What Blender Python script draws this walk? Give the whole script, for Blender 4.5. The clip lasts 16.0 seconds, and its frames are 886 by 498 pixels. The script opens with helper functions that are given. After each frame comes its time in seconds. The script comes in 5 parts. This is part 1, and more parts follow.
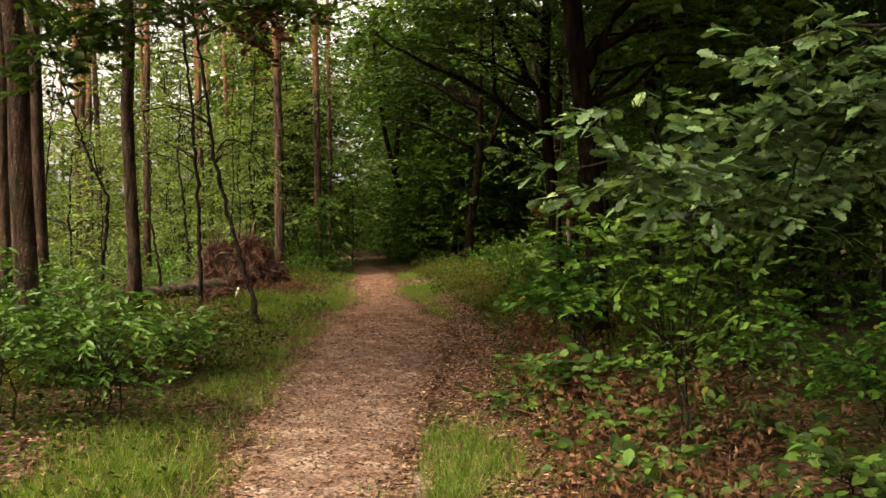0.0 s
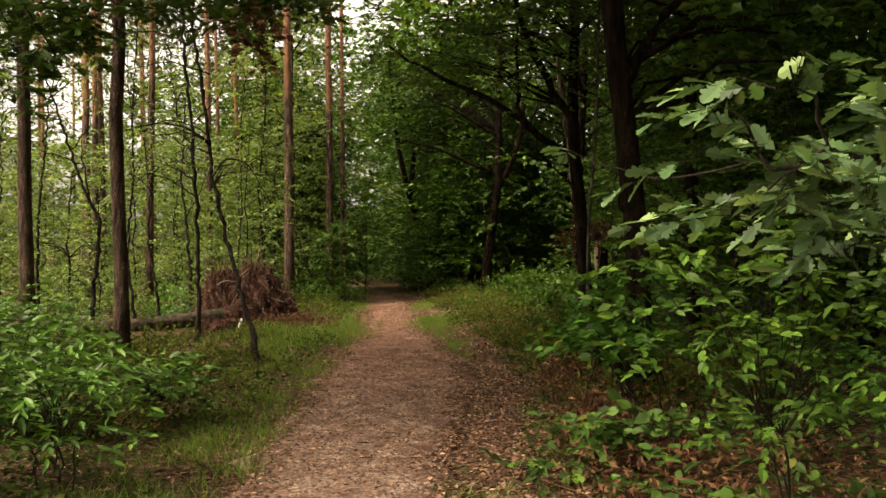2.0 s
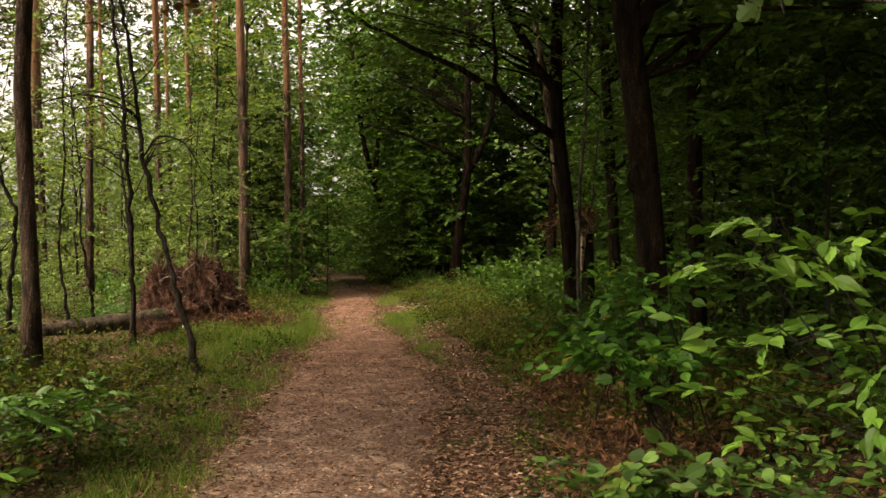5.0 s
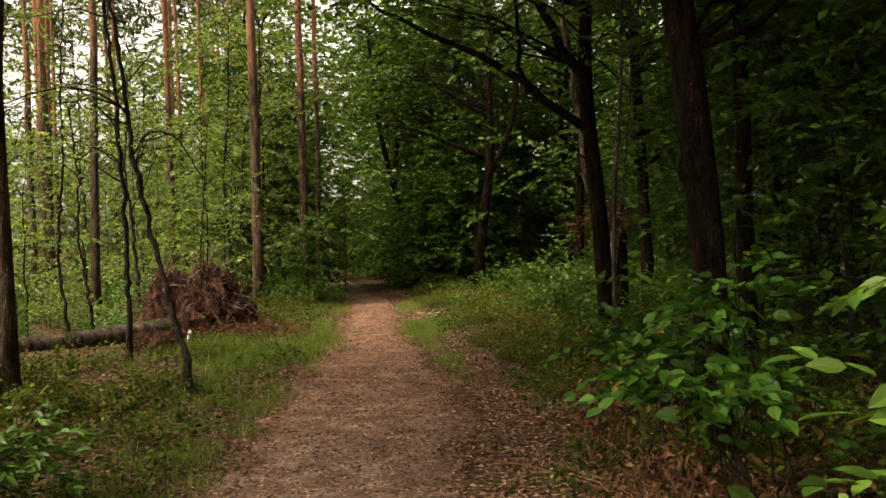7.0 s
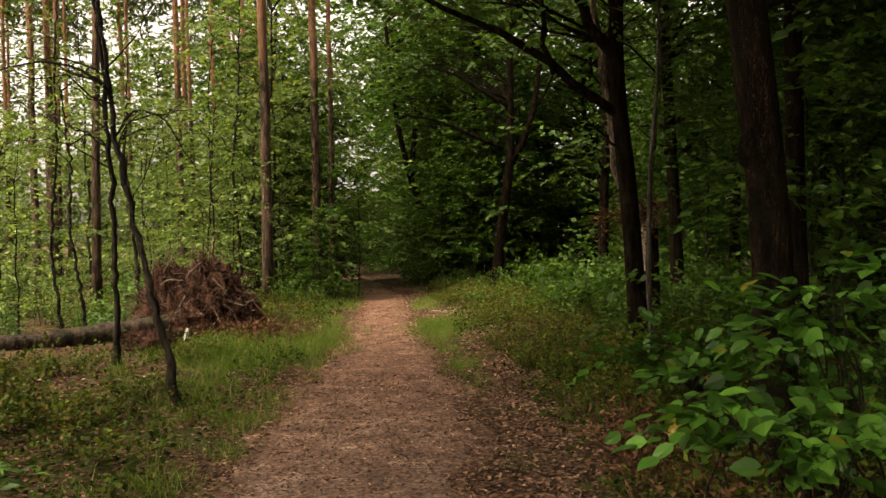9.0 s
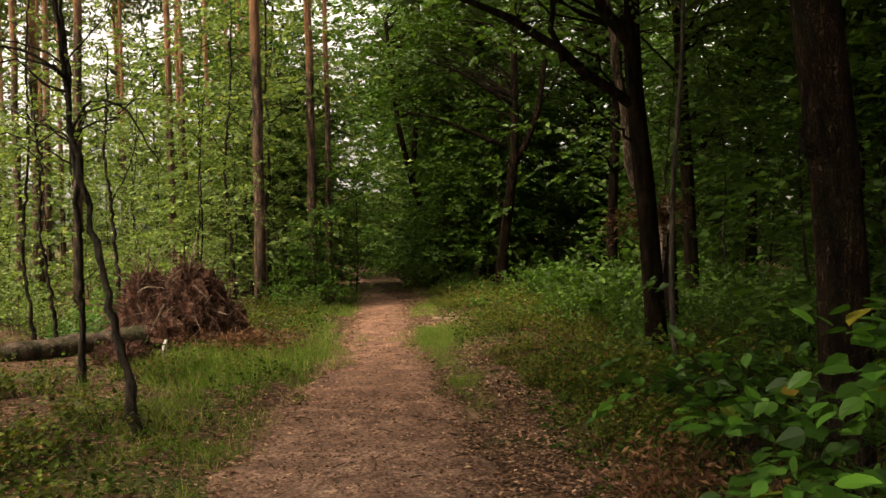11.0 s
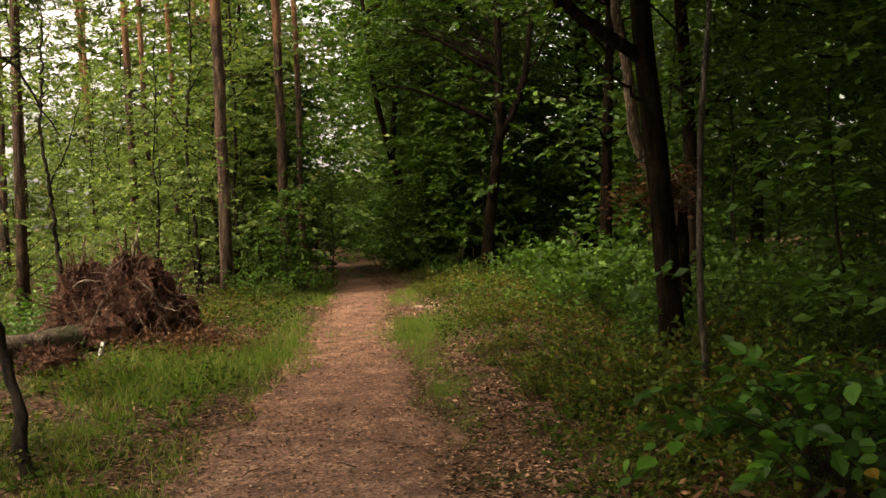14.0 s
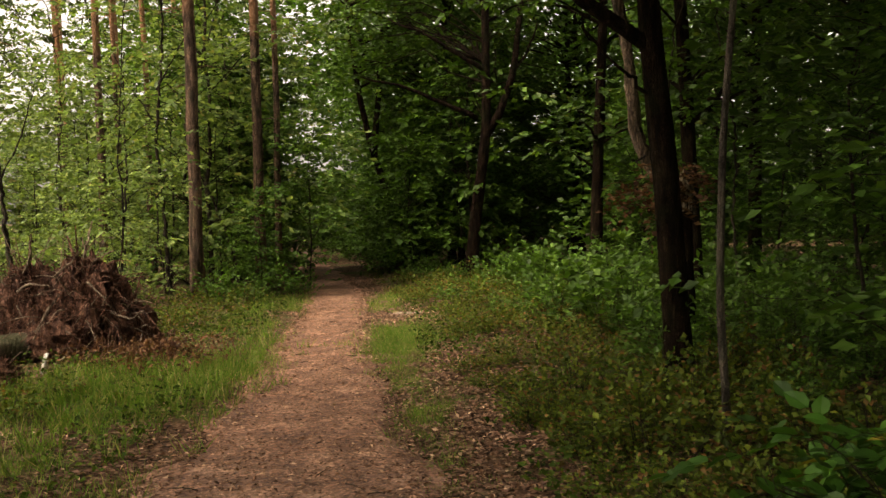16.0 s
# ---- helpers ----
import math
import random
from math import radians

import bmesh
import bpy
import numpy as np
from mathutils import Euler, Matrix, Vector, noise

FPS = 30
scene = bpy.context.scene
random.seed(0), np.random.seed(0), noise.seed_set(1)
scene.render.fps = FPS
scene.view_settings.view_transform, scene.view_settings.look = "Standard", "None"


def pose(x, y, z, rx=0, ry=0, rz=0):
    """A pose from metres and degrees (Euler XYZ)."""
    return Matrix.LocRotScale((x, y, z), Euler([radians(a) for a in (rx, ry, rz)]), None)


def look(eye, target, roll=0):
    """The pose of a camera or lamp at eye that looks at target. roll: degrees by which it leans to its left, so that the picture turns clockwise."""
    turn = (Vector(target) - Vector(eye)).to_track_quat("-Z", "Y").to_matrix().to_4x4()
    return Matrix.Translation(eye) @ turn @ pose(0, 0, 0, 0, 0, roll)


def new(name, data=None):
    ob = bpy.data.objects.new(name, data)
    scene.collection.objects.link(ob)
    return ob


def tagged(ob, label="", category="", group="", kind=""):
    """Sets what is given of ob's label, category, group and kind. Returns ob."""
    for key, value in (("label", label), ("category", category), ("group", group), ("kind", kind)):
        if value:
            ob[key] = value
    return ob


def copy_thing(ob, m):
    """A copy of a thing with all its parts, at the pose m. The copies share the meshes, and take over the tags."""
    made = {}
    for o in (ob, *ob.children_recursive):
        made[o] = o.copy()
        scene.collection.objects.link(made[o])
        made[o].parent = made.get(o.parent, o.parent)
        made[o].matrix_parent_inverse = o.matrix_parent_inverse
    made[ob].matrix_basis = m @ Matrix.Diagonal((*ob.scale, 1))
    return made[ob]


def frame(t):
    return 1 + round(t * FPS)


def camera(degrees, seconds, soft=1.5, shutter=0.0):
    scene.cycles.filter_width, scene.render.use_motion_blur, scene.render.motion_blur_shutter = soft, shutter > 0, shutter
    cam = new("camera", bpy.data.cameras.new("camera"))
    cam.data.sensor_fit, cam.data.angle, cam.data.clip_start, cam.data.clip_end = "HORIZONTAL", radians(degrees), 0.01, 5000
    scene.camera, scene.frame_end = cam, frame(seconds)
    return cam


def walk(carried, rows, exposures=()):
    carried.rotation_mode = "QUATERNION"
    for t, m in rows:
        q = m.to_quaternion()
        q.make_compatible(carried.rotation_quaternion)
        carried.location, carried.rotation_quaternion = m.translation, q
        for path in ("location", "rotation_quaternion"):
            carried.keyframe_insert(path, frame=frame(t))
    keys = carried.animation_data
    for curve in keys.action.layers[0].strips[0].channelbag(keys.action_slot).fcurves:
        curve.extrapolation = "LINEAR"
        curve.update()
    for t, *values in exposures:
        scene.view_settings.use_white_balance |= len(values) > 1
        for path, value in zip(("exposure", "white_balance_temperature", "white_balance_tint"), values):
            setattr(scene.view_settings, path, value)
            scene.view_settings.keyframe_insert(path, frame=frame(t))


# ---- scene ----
EXPOSURE = 2.06
cam = camera(49.3, 16.0)
PATH = [
    (0, (0.000, 0.000, 1.620), (-0.083, 1.997, 1.549), -0.96),
    (0.5, (-0.028, 0.360, 1.636), (-0.113, 2.358, 1.587), -1.29),
    (1, (-0.075, 0.722, 1.632), (-0.193, 2.718, 1.600), -1.06),
    (1.5, (-0.103, 1.012, 1.628), (-0.227, 3.008, 1.603), -0.94),
    (2, (-0.118, 1.326, 1.634), (-0.231, 3.322, 1.618), -0.64),
    (2.5, (-0.161, 1.642, 1.633), (-0.254, 3.640, 1.616), -0.92),
    (3, (-0.196, 1.937, 1.628), (-0.255, 3.936, 1.610), -1.19),
    (3.5, (-0.200, 2.236, 1.640), (-0.240, 4.235, 1.616), -0.87),
    (4, (-0.239, 2.533, 1.630), (-0.282, 4.532, 1.601), -0.85),
    (6.5, (-0.278, 3.936, 1.613), (-0.334, 5.935, 1.569), -1.94),
    (7, (-0.270, 4.226, 1.603), (-0.359, 6.224, 1.572), -1.83),
    (7.5, (-0.285, 4.487, 1.595), (-0.381, 6.485, 1.561), -2.02),
    (8, (-0.236, 4.782, 1.594), (-0.334, 6.779, 1.567), -2.19),
    (8.5, (-0.226, 5.015, 1.590), (-0.339, 7.011, 1.553), -1.53),
    (9, (-0.275, 5.300, 1.592), (-0.404, 7.295, 1.550), -1.38),
    (9.5, (-0.286, 5.564, 1.579), (-0.428, 7.558, 1.538), -1.33),
    (12, (-0.305, 6.896, 1.626), (-0.420, 8.893, 1.588), -1.83),
    (12.5, (-0.331, 7.158, 1.619), (-0.410, 9.154, 1.530), -2.45),
    (13, (-0.299, 7.481, 1.622), (-0.418, 9.474, 1.507), -2.69),
    (13.5, (-0.286, 7.764, 1.621), (-0.425, 9.756, 1.498), -2.52),
    (14, (-0.323, 8.041, 1.607), (-0.430, 10.037, 1.525), -2.39),
    (14.5, (-0.312, 8.311, 1.618), (-0.404, 10.307, 1.537), -2.13),
    (15, (-0.317, 8.564, 1.615), (-0.420, 10.560, 1.544), -1.23),
    (15.5, (-0.330, 8.806, 1.635), (-0.433, 10.802, 1.555), -0.74),
    (16, (-0.346, 9.039, 1.630), (-0.420, 11.036, 1.546), -1.69),
]
walk(cam, [(t, look(eye, target, roll)) for t, eye, target, roll in PATH], [(0, EXPOSURE, 8200, 16), (16, EXPOSURE, 8200, 16)])

# ---- world, sun, exposure ----
world = bpy.data.worlds.new("overcast_sky")
scene.world = world
world.use_nodes = True
wn = world.node_tree
sky = wn.nodes.new("ShaderNodeTexSky")
sky.sky_type, sky.sun_disc = "NISHITA", False
sky.sun_elevation, sky.sun_rotation = radians(51), radians(-120)
sky.air_density, sky.dust_density, sky.ozone_density = 1.0, 4.0, 1.0
grey = wn.nodes.new("ShaderNodeHueSaturation")
grey.inputs["Saturation"].default_value = 0.12
wn.links.new(sky.outputs[0], grey.inputs["Color"])
wn.links.new(grey.outputs[0], wn.nodes["Background"].inputs["Color"])
wn.nodes["Background"].inputs["Strength"].default_value = 0.1
sun = new("sun", bpy.data.lights.new("sun", "SUN"))
sun.data.energy, sun.data.angle, sun.data.color = 3.0, radians(32), (1.0, 0.93, 0.8)
sun.matrix_world = look((-28, -16, 40), (0, 0, 0))


# ---- materials ----
def mat(name):
    m = bpy.data.materials.new(name)
    m.use_nodes = True
    n, l = m.node_tree.nodes, m.node_tree.links
    return m, n, l, n["Principled BSDF"]


def ramp(n, l, fac, stops):
    r = n.new("ShaderNodeValToRGB")
    while len(r.color_ramp.elements) < len(stops):
        r.color_ramp.elements.new(0.5)
    for e, (p, c) in zip(r.color_ramp.elements, stops):
        e.position, e.color = p, (*c, 1)
    l.new(fac, r.inputs[0])
    return r.outputs[0]


def noise_tex(n, l, scale, detail=4, vector=None, stretch=None):
    t = n.new("ShaderNodeTexNoise")
    t.inputs["Scale"].default_value, t.inputs["Detail"].default_value = scale, detail
    if vector is None:
        vector = n.new("ShaderNodeNewGeometry").outputs["Position"]
    if stretch:
        mp = n.new("ShaderNodeMapping")
        mp.inputs["Scale"].default_value = stretch
        l.new(vector, mp.inputs[0])
        vector = mp.outputs[0]
    l.new(vector, t.inputs["Vector"])
    return t.outputs["Fac"]


def mixc(n, l, fac, a, b, how="MIX"):
    m = n.new("ShaderNodeMix")
    m.data_type, m.blend_type = "RGBA", how
    for sock, v in ((m.inputs[0], fac), (m.inputs[6], a), (m.inputs[7], b)):
        if isinstance(v, (int, float)):
            sock.default_value = v
        elif isinstance(v, tuple):
            sock.default_value = (*v, 1)
        else:
            l.new(v, sock)
    return m.outputs[2]


def bump(n, l, bsdf, height, strength, distance):
    b = n.new("ShaderNodeBump")
    b.inputs["Strength"].default_value, b.inputs["Distance"].default_value = strength, distance
    l.new(height, b.inputs["Height"])
    l.new(b.outputs[0], bsdf.inputs["Normal"])


def leaf_mat(name, stops, passing=0.35, rough=0.5, spec=0.35):
    """Leaves: colour varies from leaf to leaf and in patches, light passes through the blade."""
    m, n, l, p = mat(name)
    isl = n.new("ShaderNodeNewGeometry").outputs["Random Per Island"]
    col = ramp(n, l, isl, stops)
    patch = noise_tex(n, l, 1.1, 2)
    col = mixc(n, l, 0.5, col, ramp(n, l, patch, [(0.3, (0.55, 0.6, 0.5)), (0.7, (1.0, 1.0, 1.0))]), "MULTIPLY")
    mul, fr = n.new("ShaderNodeMath"), n.new("ShaderNodeMath")
    mul.operation, fr.operation = "MULTIPLY", "FRACT"
    l.new(isl, mul.inputs[0])
    mul.inputs[1].default_value = 7.31
    l.new(mul.outputs[0], fr.inputs[0])
    col = mixc(n, l, 1.0, col, ramp(n, l, fr.outputs[0], [(0.0, (0.5, 0.5, 0.5)), (0.6, (0.95, 0.95, 0.95)), (1.0, (1.5, 1.5, 1.45))]), "MULTIPLY")
    l.new(col, p.inputs["Base Color"])
    p.inputs["Roughness"].default_value = rough
    p.inputs["Specular IOR Level"].default_value = spec
    tr = n.new("ShaderNodeBsdfTranslucent")
    l.new(mixc(n, l, 1.0, col, (1.0, 1.0, 0.55), "MULTIPLY"), tr.inputs["Color"])
    mx = n.new("ShaderNodeMixShader")
    mx.inputs[0].default_value = passing
    l.new(p.outputs[0], mx.inputs[1])
    l.new(tr.outputs[0], mx.inputs[2])
    l.new(mx.outputs[0], n["Material Output"].inputs["Surface"])
    return m


def bark_mat(name, dark, light, scale=14.0, moss=0.0, upper=None, bumps=1.0):
    m, n, l, p = mat(name)
    co = n.new("ShaderNodeTexCoord").outputs["Object"]
    f = noise_tex(n, l, scale, 6, co, (1.0, 1.0, 0.22))
    v = n.new("ShaderNodeTexVoronoi")
    v.feature = "DISTANCE_TO_EDGE"
    v.inputs["Scale"].default_value = scale * 3.2
    mp = n.new("ShaderNodeMapping")
    mp.inputs["Scale"].default_value = (1.0, 1.0, 0.14)
    l.new(co, mp.inputs[0])
    wob = n.new("ShaderNodeVectorMath")
    wob.operation = "ADD"
    l.new(mp.outputs[0], wob.inputs[0])
    l.new(mixc(n, l, 0.12, (0.0, 0.0, 0.0), noise_tex(n, l, scale * 2, 4, co)), wob.inputs[1])
    l.new(wob.outputs[0], v.inputs["Vector"])
    crack = ramp(n, l, v.outputs["Distance"], [(0.0, (0.3, 0.3, 0.3)), (0.3, (1, 1, 1))])
    col = ramp(n, l, f, [(0.38, dark), (0.62, light)])
    col = mixc(n, l, 1.0, col, crack, "MULTIPLY")
    sep = n.new("ShaderNodeSeparateXYZ")
    l.new(n.new("ShaderNodeNewGeometry").outputs["Position"], sep.inputs[0])
    if upper:
        low, high, tint = upper
        mr = n.new("ShaderNodeMapRange")
        mr.inputs["From Min"].default_value, mr.inputs["From Max"].default_value = low, high
        l.new(sep.outputs["Z"], mr.inputs["Value"])
        peel = noise_tex(n, l, 5.0, 4, co, (1, 1, 0.4))
        add = n.new("ShaderNodeMath")
        add.operation = "MULTIPLY_ADD"
        l.new(peel, add.inputs[0])
        add.inputs[1].default_value = 0.7
        l.new(mr.outputs[0], add.inputs[2])
        fac = ramp(n, l, add.outputs[0], [(0.5, (0, 0, 0)), (0.85, (1, 1, 1))])
        orange = mixc(n, l, f, tint, tuple(c * 0.6 for c in tint))
        col = mixc(n, l, fac, col, orange)
    if moss:
        mo = ramp(n, l, noise_tex(n, l, 3.0, 5, co), [(0.5, (0, 0, 0)), (0.68, (moss, moss, moss))])
        col = mixc(n, l, mo, col, (0.05, 0.07, 0.025))
    l.new(col, p.inputs["Base Color"])
    p.inputs["Roughness"].default_value = 0.9
    p.inputs["Specular IOR Level"].default_value = 0.2
    hgt = mixc(n, l, 0.5, f, crack)
    bump(n, l, p, hgt, bumps, 0.035)
    return m


M_OAKLEAF = leaf_mat("oak_leaf", [(0.0, (0.034, 0.078, 0.013)), (0.5, (0.054, 0.122, 0.017)), (0.92, (0.085, 0.165, 0.026)), (1.0, (0.145, 0.168, 0.024))], 0.36, 0.5, 0.3)
M_OAKNEAR = leaf_mat("young_oak_leaf", [(0.000, (0.062, 0.128, 0.050)), (0.500, (0.098, 0.188, 0.075)), (0.900, (0.145, 0.25, 0.11)), (1.000, (0.2, 0.27, 0.1))], 0.3, 0.45, 0.4)
M_BEECH = leaf_mat("beech_leaf", [(0.000, (0.036, 0.085, 0.013)), (0.600, (0.062, 0.14, 0.02)), (1.000, (0.105, 0.2, 0.03))], 0.4, 0.55, 0.25)
M_LIGHT = leaf_mat("hazel_leaf", [(0.000, (0.090, 0.150, 0.046)), (0.600, (0.150, 0.235, 0.068)), (0.950, (0.235, 0.310, 0.100)), (1.000, (0.38, 0.33, 0.13))], 0.5, 0.55, 0.25)
M_CHERRY = leaf_mat("cherry_leaf", [(0.000, (0.0255, 0.0820, 0.0102)), (0.600, (0.0408, 0.1197, 0.0145)), (0.950, (0.0620, 0.1632, 0.0187)), (0.985, (0.2193, 0.2403, 0.0263)), (1.000, (0.3, 0.19, 0.03))], 0.35, 0.5, 0.25)
M_BUSH = leaf_mat("bush_leaf", [(0.0, (0.044, 0.113, 0.018)), (0.6, (0.073, 0.179, 0.028)), (1.0, (0.117, 0.250, 0.041))], 0.3, 0.45, 0.35)
M_BILB = leaf_mat("bilberry_leaf", [(0.0, (0.040, 0.066, 0.010)), (0.5, (0.072, 0.110, 0.015)), (0.8, (0.125, 0.150, 0.022)), (0.88, (0.15, 0.085, 0.028)), (1.0, (0.19, 0.095, 0.036))], 0.35, 0.65, 0.15)
M_GRASS = leaf_mat("grass_blade", [(0.000, (0.075, 0.15, 0.022)), (0.650, (0.125, 0.245, 0.033)), (0.800, (0.205, 0.235, 0.066)), (1.000, (0.40, 0.33, 0.16))], 0.4, 0.7, 0.12)
M_COVER = leaf_mat("herb_leaf", [(0.0, (0.025, 0.045, 0.008)), (0.6, (0.045, 0.08, 0.013)), (0.9, (0.08, 0.12, 0.02)), (1.0, (0.14, 0.08, 0.03))], 0.3, 0.8, 0.08)
M_NEEDLE = leaf_mat("pine_needles", [(0.0, (0.03, 0.055, 0.011)), (1.0, (0.07, 0.1, 0.018))], 0.2, 0.6)
M_LITTER = leaf_mat("fallen_leaves", [(0.0, (0.07, 0.036, 0.024)), (0.4, (0.16, 0.085, 0.057)), (0.8, (0.27, 0.155, 0.107)), (1.0, (0.42, 0.28, 0.2))], 0.1, 0.75, 0.2)
M_DEADLEAF = leaf_mat("dead_leaves", [(0.0, (0.07, 0.03, 0.016)), (0.6, (0.14, 0.065, 0.033)), (1.0, (0.23, 0.13, 0.07))], 0.25, 0.8, 0.2)
M_PINE = bark_mat("pine_bark", (0.058, 0.034, 0.023), (0.27, 0.165, 0.11), 12, 0.25, (4.6, 8.5, (0.38, 0.19, 0.1)), 1.5)
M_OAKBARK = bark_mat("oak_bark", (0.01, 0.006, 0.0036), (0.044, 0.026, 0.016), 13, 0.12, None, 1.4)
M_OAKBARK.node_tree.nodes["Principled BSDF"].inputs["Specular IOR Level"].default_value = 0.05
M_TWIG = bark_mat("twig_bark", (0.012, 0.008, 0.005), (0.062, 0.043, 0.028), 22, 0.2, None, 0.9)
M_LOG = bark_mat("log_bark", (0.035, 0.024, 0.016), (0.17, 0.125, 0.09), 10, 0.45)
M_PALEROOT = bark_mat("pale_root", (0.15, 0.1, 0.07), (0.46, 0.35, 0.26), 12, 0)
M_WOOD = bark_mat("bare_wood", (0.36, 0.25, 0.16), (0.62, 0.49, 0.36), 9, 0, None, 0.6)
M_SNAG = bark_mat("torn_wood", (0.06, 0.038, 0.024), (0.36, 0.26, 0.175), 7, 0.2, None, 1.0)
M_GREY = bark_mat("grey_bark", (0.045, 0.037, 0.028), (0.17, 0.14, 0.105), 16, 0.3)
M_PALE = bark_mat("birch_wood", (0.5, 0.48, 0.44), (0.75, 0.73, 0.68), 9, 0, None, 0.3)
M_ROOT = bark_mat("root_earth", (0.065, 0.026, 0.017), (0.27, 0.13, 0.086), 12, 0)

def litter_cells(n, l, scale):
    """Overlapping leaf-like cells, each with a random tone."""
    v = n.new("ShaderNodeTexVoronoi")
    v.inputs["Scale"].default_value = scale
    warp = n.new("ShaderNodeVectorMath")
    warp.operation = "ADD"
    pos_ = n.new("ShaderNodeNewGeometry").outputs["Position"]
    l.new(pos_, warp.inputs[0])
    l.new(mixc(n, l, 0.08, (0.0, 0.0, 0.0), noise_tex(n, l, 14, 3)), warp.inputs[1])
    l.new(warp.outputs[0], v.inputs["Vector"])
    s = n.new("ShaderNodeSeparateColor")
    l.new(v.outputs["Color"], s.inputs[0])
    return s.outputs[0], v.outputs["Distance"]


M_SOIL, n_, l_, p_ = mat("forest_floor")
f1, f2, f3 = noise_tex(n_, l_, 0.9, 5), noise_tex(n_, l_, 14, 6), noise_tex(n_, l_, 70, 4)
tone, edge = litter_cells(n_, l_, 24)
c_ = ramp(n_, l_, tone, [(0.0, (0.022, 0.012, 0.007)), (0.4, (0.07, 0.039, 0.024)), (0.8, (0.13, 0.074, 0.047)), (1.0, (0.21, 0.135, 0.09))])
c_ = mixc(n_, l_, 0.8, c_, ramp(n_, l_, f2, [(0.36, (0.25, 0.22, 0.2)), (0.6, (1, 1, 1))]), "MULTIPLY")
g_ = ramp(n_, l_, f3, [(0.35, (0.018, 0.03, 0.007)), (0.65, (0.06, 0.085, 0.02))])
c_ = mixc(n_, l_, ramp(n_, l_, f1, [(0.48, (0, 0, 0)), (0.62, (0.75, 0.75, 0.75))]), c_, g_)
l_.new(c_, p_.inputs["Base Color"])
p_.inputs["Roughness"].default_value, p_.inputs["Specular IOR Level"].default_value = 0.95, 0.08
bump(n_, l_, p_, edge, 0.7, 0.03)

M_PATH, n_, l_, p_ = mat("trodden_path")
f1, f2, f3 = noise_tex(n_, l_, 3.2, 8), noise_tex(n_, l_, 30, 6), noise_tex(n_, l_, 90, 3)
sep_ = n_.new("ShaderNodeSeparateXYZ")
l_.new(n_.new("ShaderNodeNewGeometry").outputs["Position"], sep_.inputs[0])
mr_ = n_.new("ShaderNodeMapRange")
mr_.inputs["From Min"].default_value, mr_.inputs["From Max"].default_value = 8, 16
l_.new(sep_.outputs["Y"], mr_.inputs["Value"])
sand_ = ramp(n_, l_, f1, [(0.32, (0.16, 0.095, 0.066)), (0.52, (0.265, 0.18, 0.135)), (0.68, (0.42, 0.33, 0.275))])
red_ = ramp(n_, l_, f1, [(0.3, (0.13, 0.06, 0.036)), (0.52, (0.25, 0.128, 0.077)), (0.7, (0.38, 0.22, 0.145))])
c_ = mixc(n_, l_, mr_.outputs[0], sand_, red_)
tone, edge = litter_cells(n_, l_, 38)
c_ = mixc(n_, l_, 0.85, c_, ramp(n_, l_, tone, [(0.0, (0.35, 0.3, 0.27)), (0.6, (0.85, 0.82, 0.8)), (1.0, (1.35, 1.3, 1.25))]), "MULTIPLY")
c_ = mixc(n_, l_, 0.75, c_, ramp(n_, l_, f2, [(0.36, (0.3, 0.25, 0.2)), (0.58, (1, 1, 1))]), "MULTIPLY")
c_ = mixc(n_, l_, 0.5, c_, ramp(n_, l_, f3, [(0.36, (0.3, 0.26, 0.22)), (0.6, (1, 1, 1))]), "MULTIPLY")
l_.new(c_, p_.inputs["Base Color"])
p_.inputs["Roughness"].default_value = 0.95
bump(n_, l_, p_, f2, 0.7, 0.02)

M_SANDSPOT, n_, l_, p_ = mat("bare_sand")
c_ = ramp(n_, l_, noise_tex(n_, l_, 12, 5), [(0.3, (0.14, 0.1, 0.072)), (0.7, (0.25, 0.185, 0.14))])
l_.new(c_, p_.inputs["Base Color"])
p_.inputs["Roughness"].default_value = 0.95


# ---- building blocks ----
def unit(a):
    return a / np.maximum(np.linalg.norm(a, axis=-1, keepdims=True), 1e-9)


BLADE = (np.array([(0, 0, 0), (0.33, 0.5, 0.06), (0, 1, -0.06), (-0.33, 0.5, 0.06)], float), np.array([(0, 1, 2), (0, 2, 3)]))
OVATE = (np.array([(0, 0, 0), (0.2, 0.18, 0.03), (0.27, 0.48, 0.04), (0.15, 0.8, 0.0), (0, 1.02, -0.1), (-0.15, 0.8, 0.0), (-0.27, 0.48, 0.04), (-0.2, 0.18, 0.03), (0, 0.45, -0.02)], float),
         np.array([(0, 1, 8), (1, 2, 8), (2, 3, 8), (3, 4, 8), (4, 5, 8), (5, 6, 8), (6, 7, 8), (7, 0, 8)]))
half = [(0.025, 0.05), (0.09, 0.14), (0.14, 0.2), (0.15, 0.26), (0.1, 0.31), (0.18, 0.36), (0.25, 0.43), (0.24, 0.5), (0.14, 0.54), (0.21, 0.6), (0.28, 0.68), (0.26, 0.75), (0.15, 0.77), (0.18, 0.85), (0.14, 0.94), (0.06, 1.0)]
rim = [(0, 0)] + half + [(0, 1.01)] + [(-x, y) for x, y in reversed(half)]
spine = [(0, 0.3), (0, 0.6)]
LOBED = (np.array([(x, y, 0.06 * abs(x) * 4 - 0.1 * y * y) for x, y in rim + spine], float), None)
k_ = len(rim)
LOBED = (LOBED[0], np.array([(i, (i + 1) % k_, k_ if LOBED[0][i][1] + LOBED[0][(i + 1) % k_][1] < 0.9 else k_ + 1) for i in range(k_)]
                            + [(8, k_ + 1, k_), (k_ - 8, k_, k_ + 1)]))
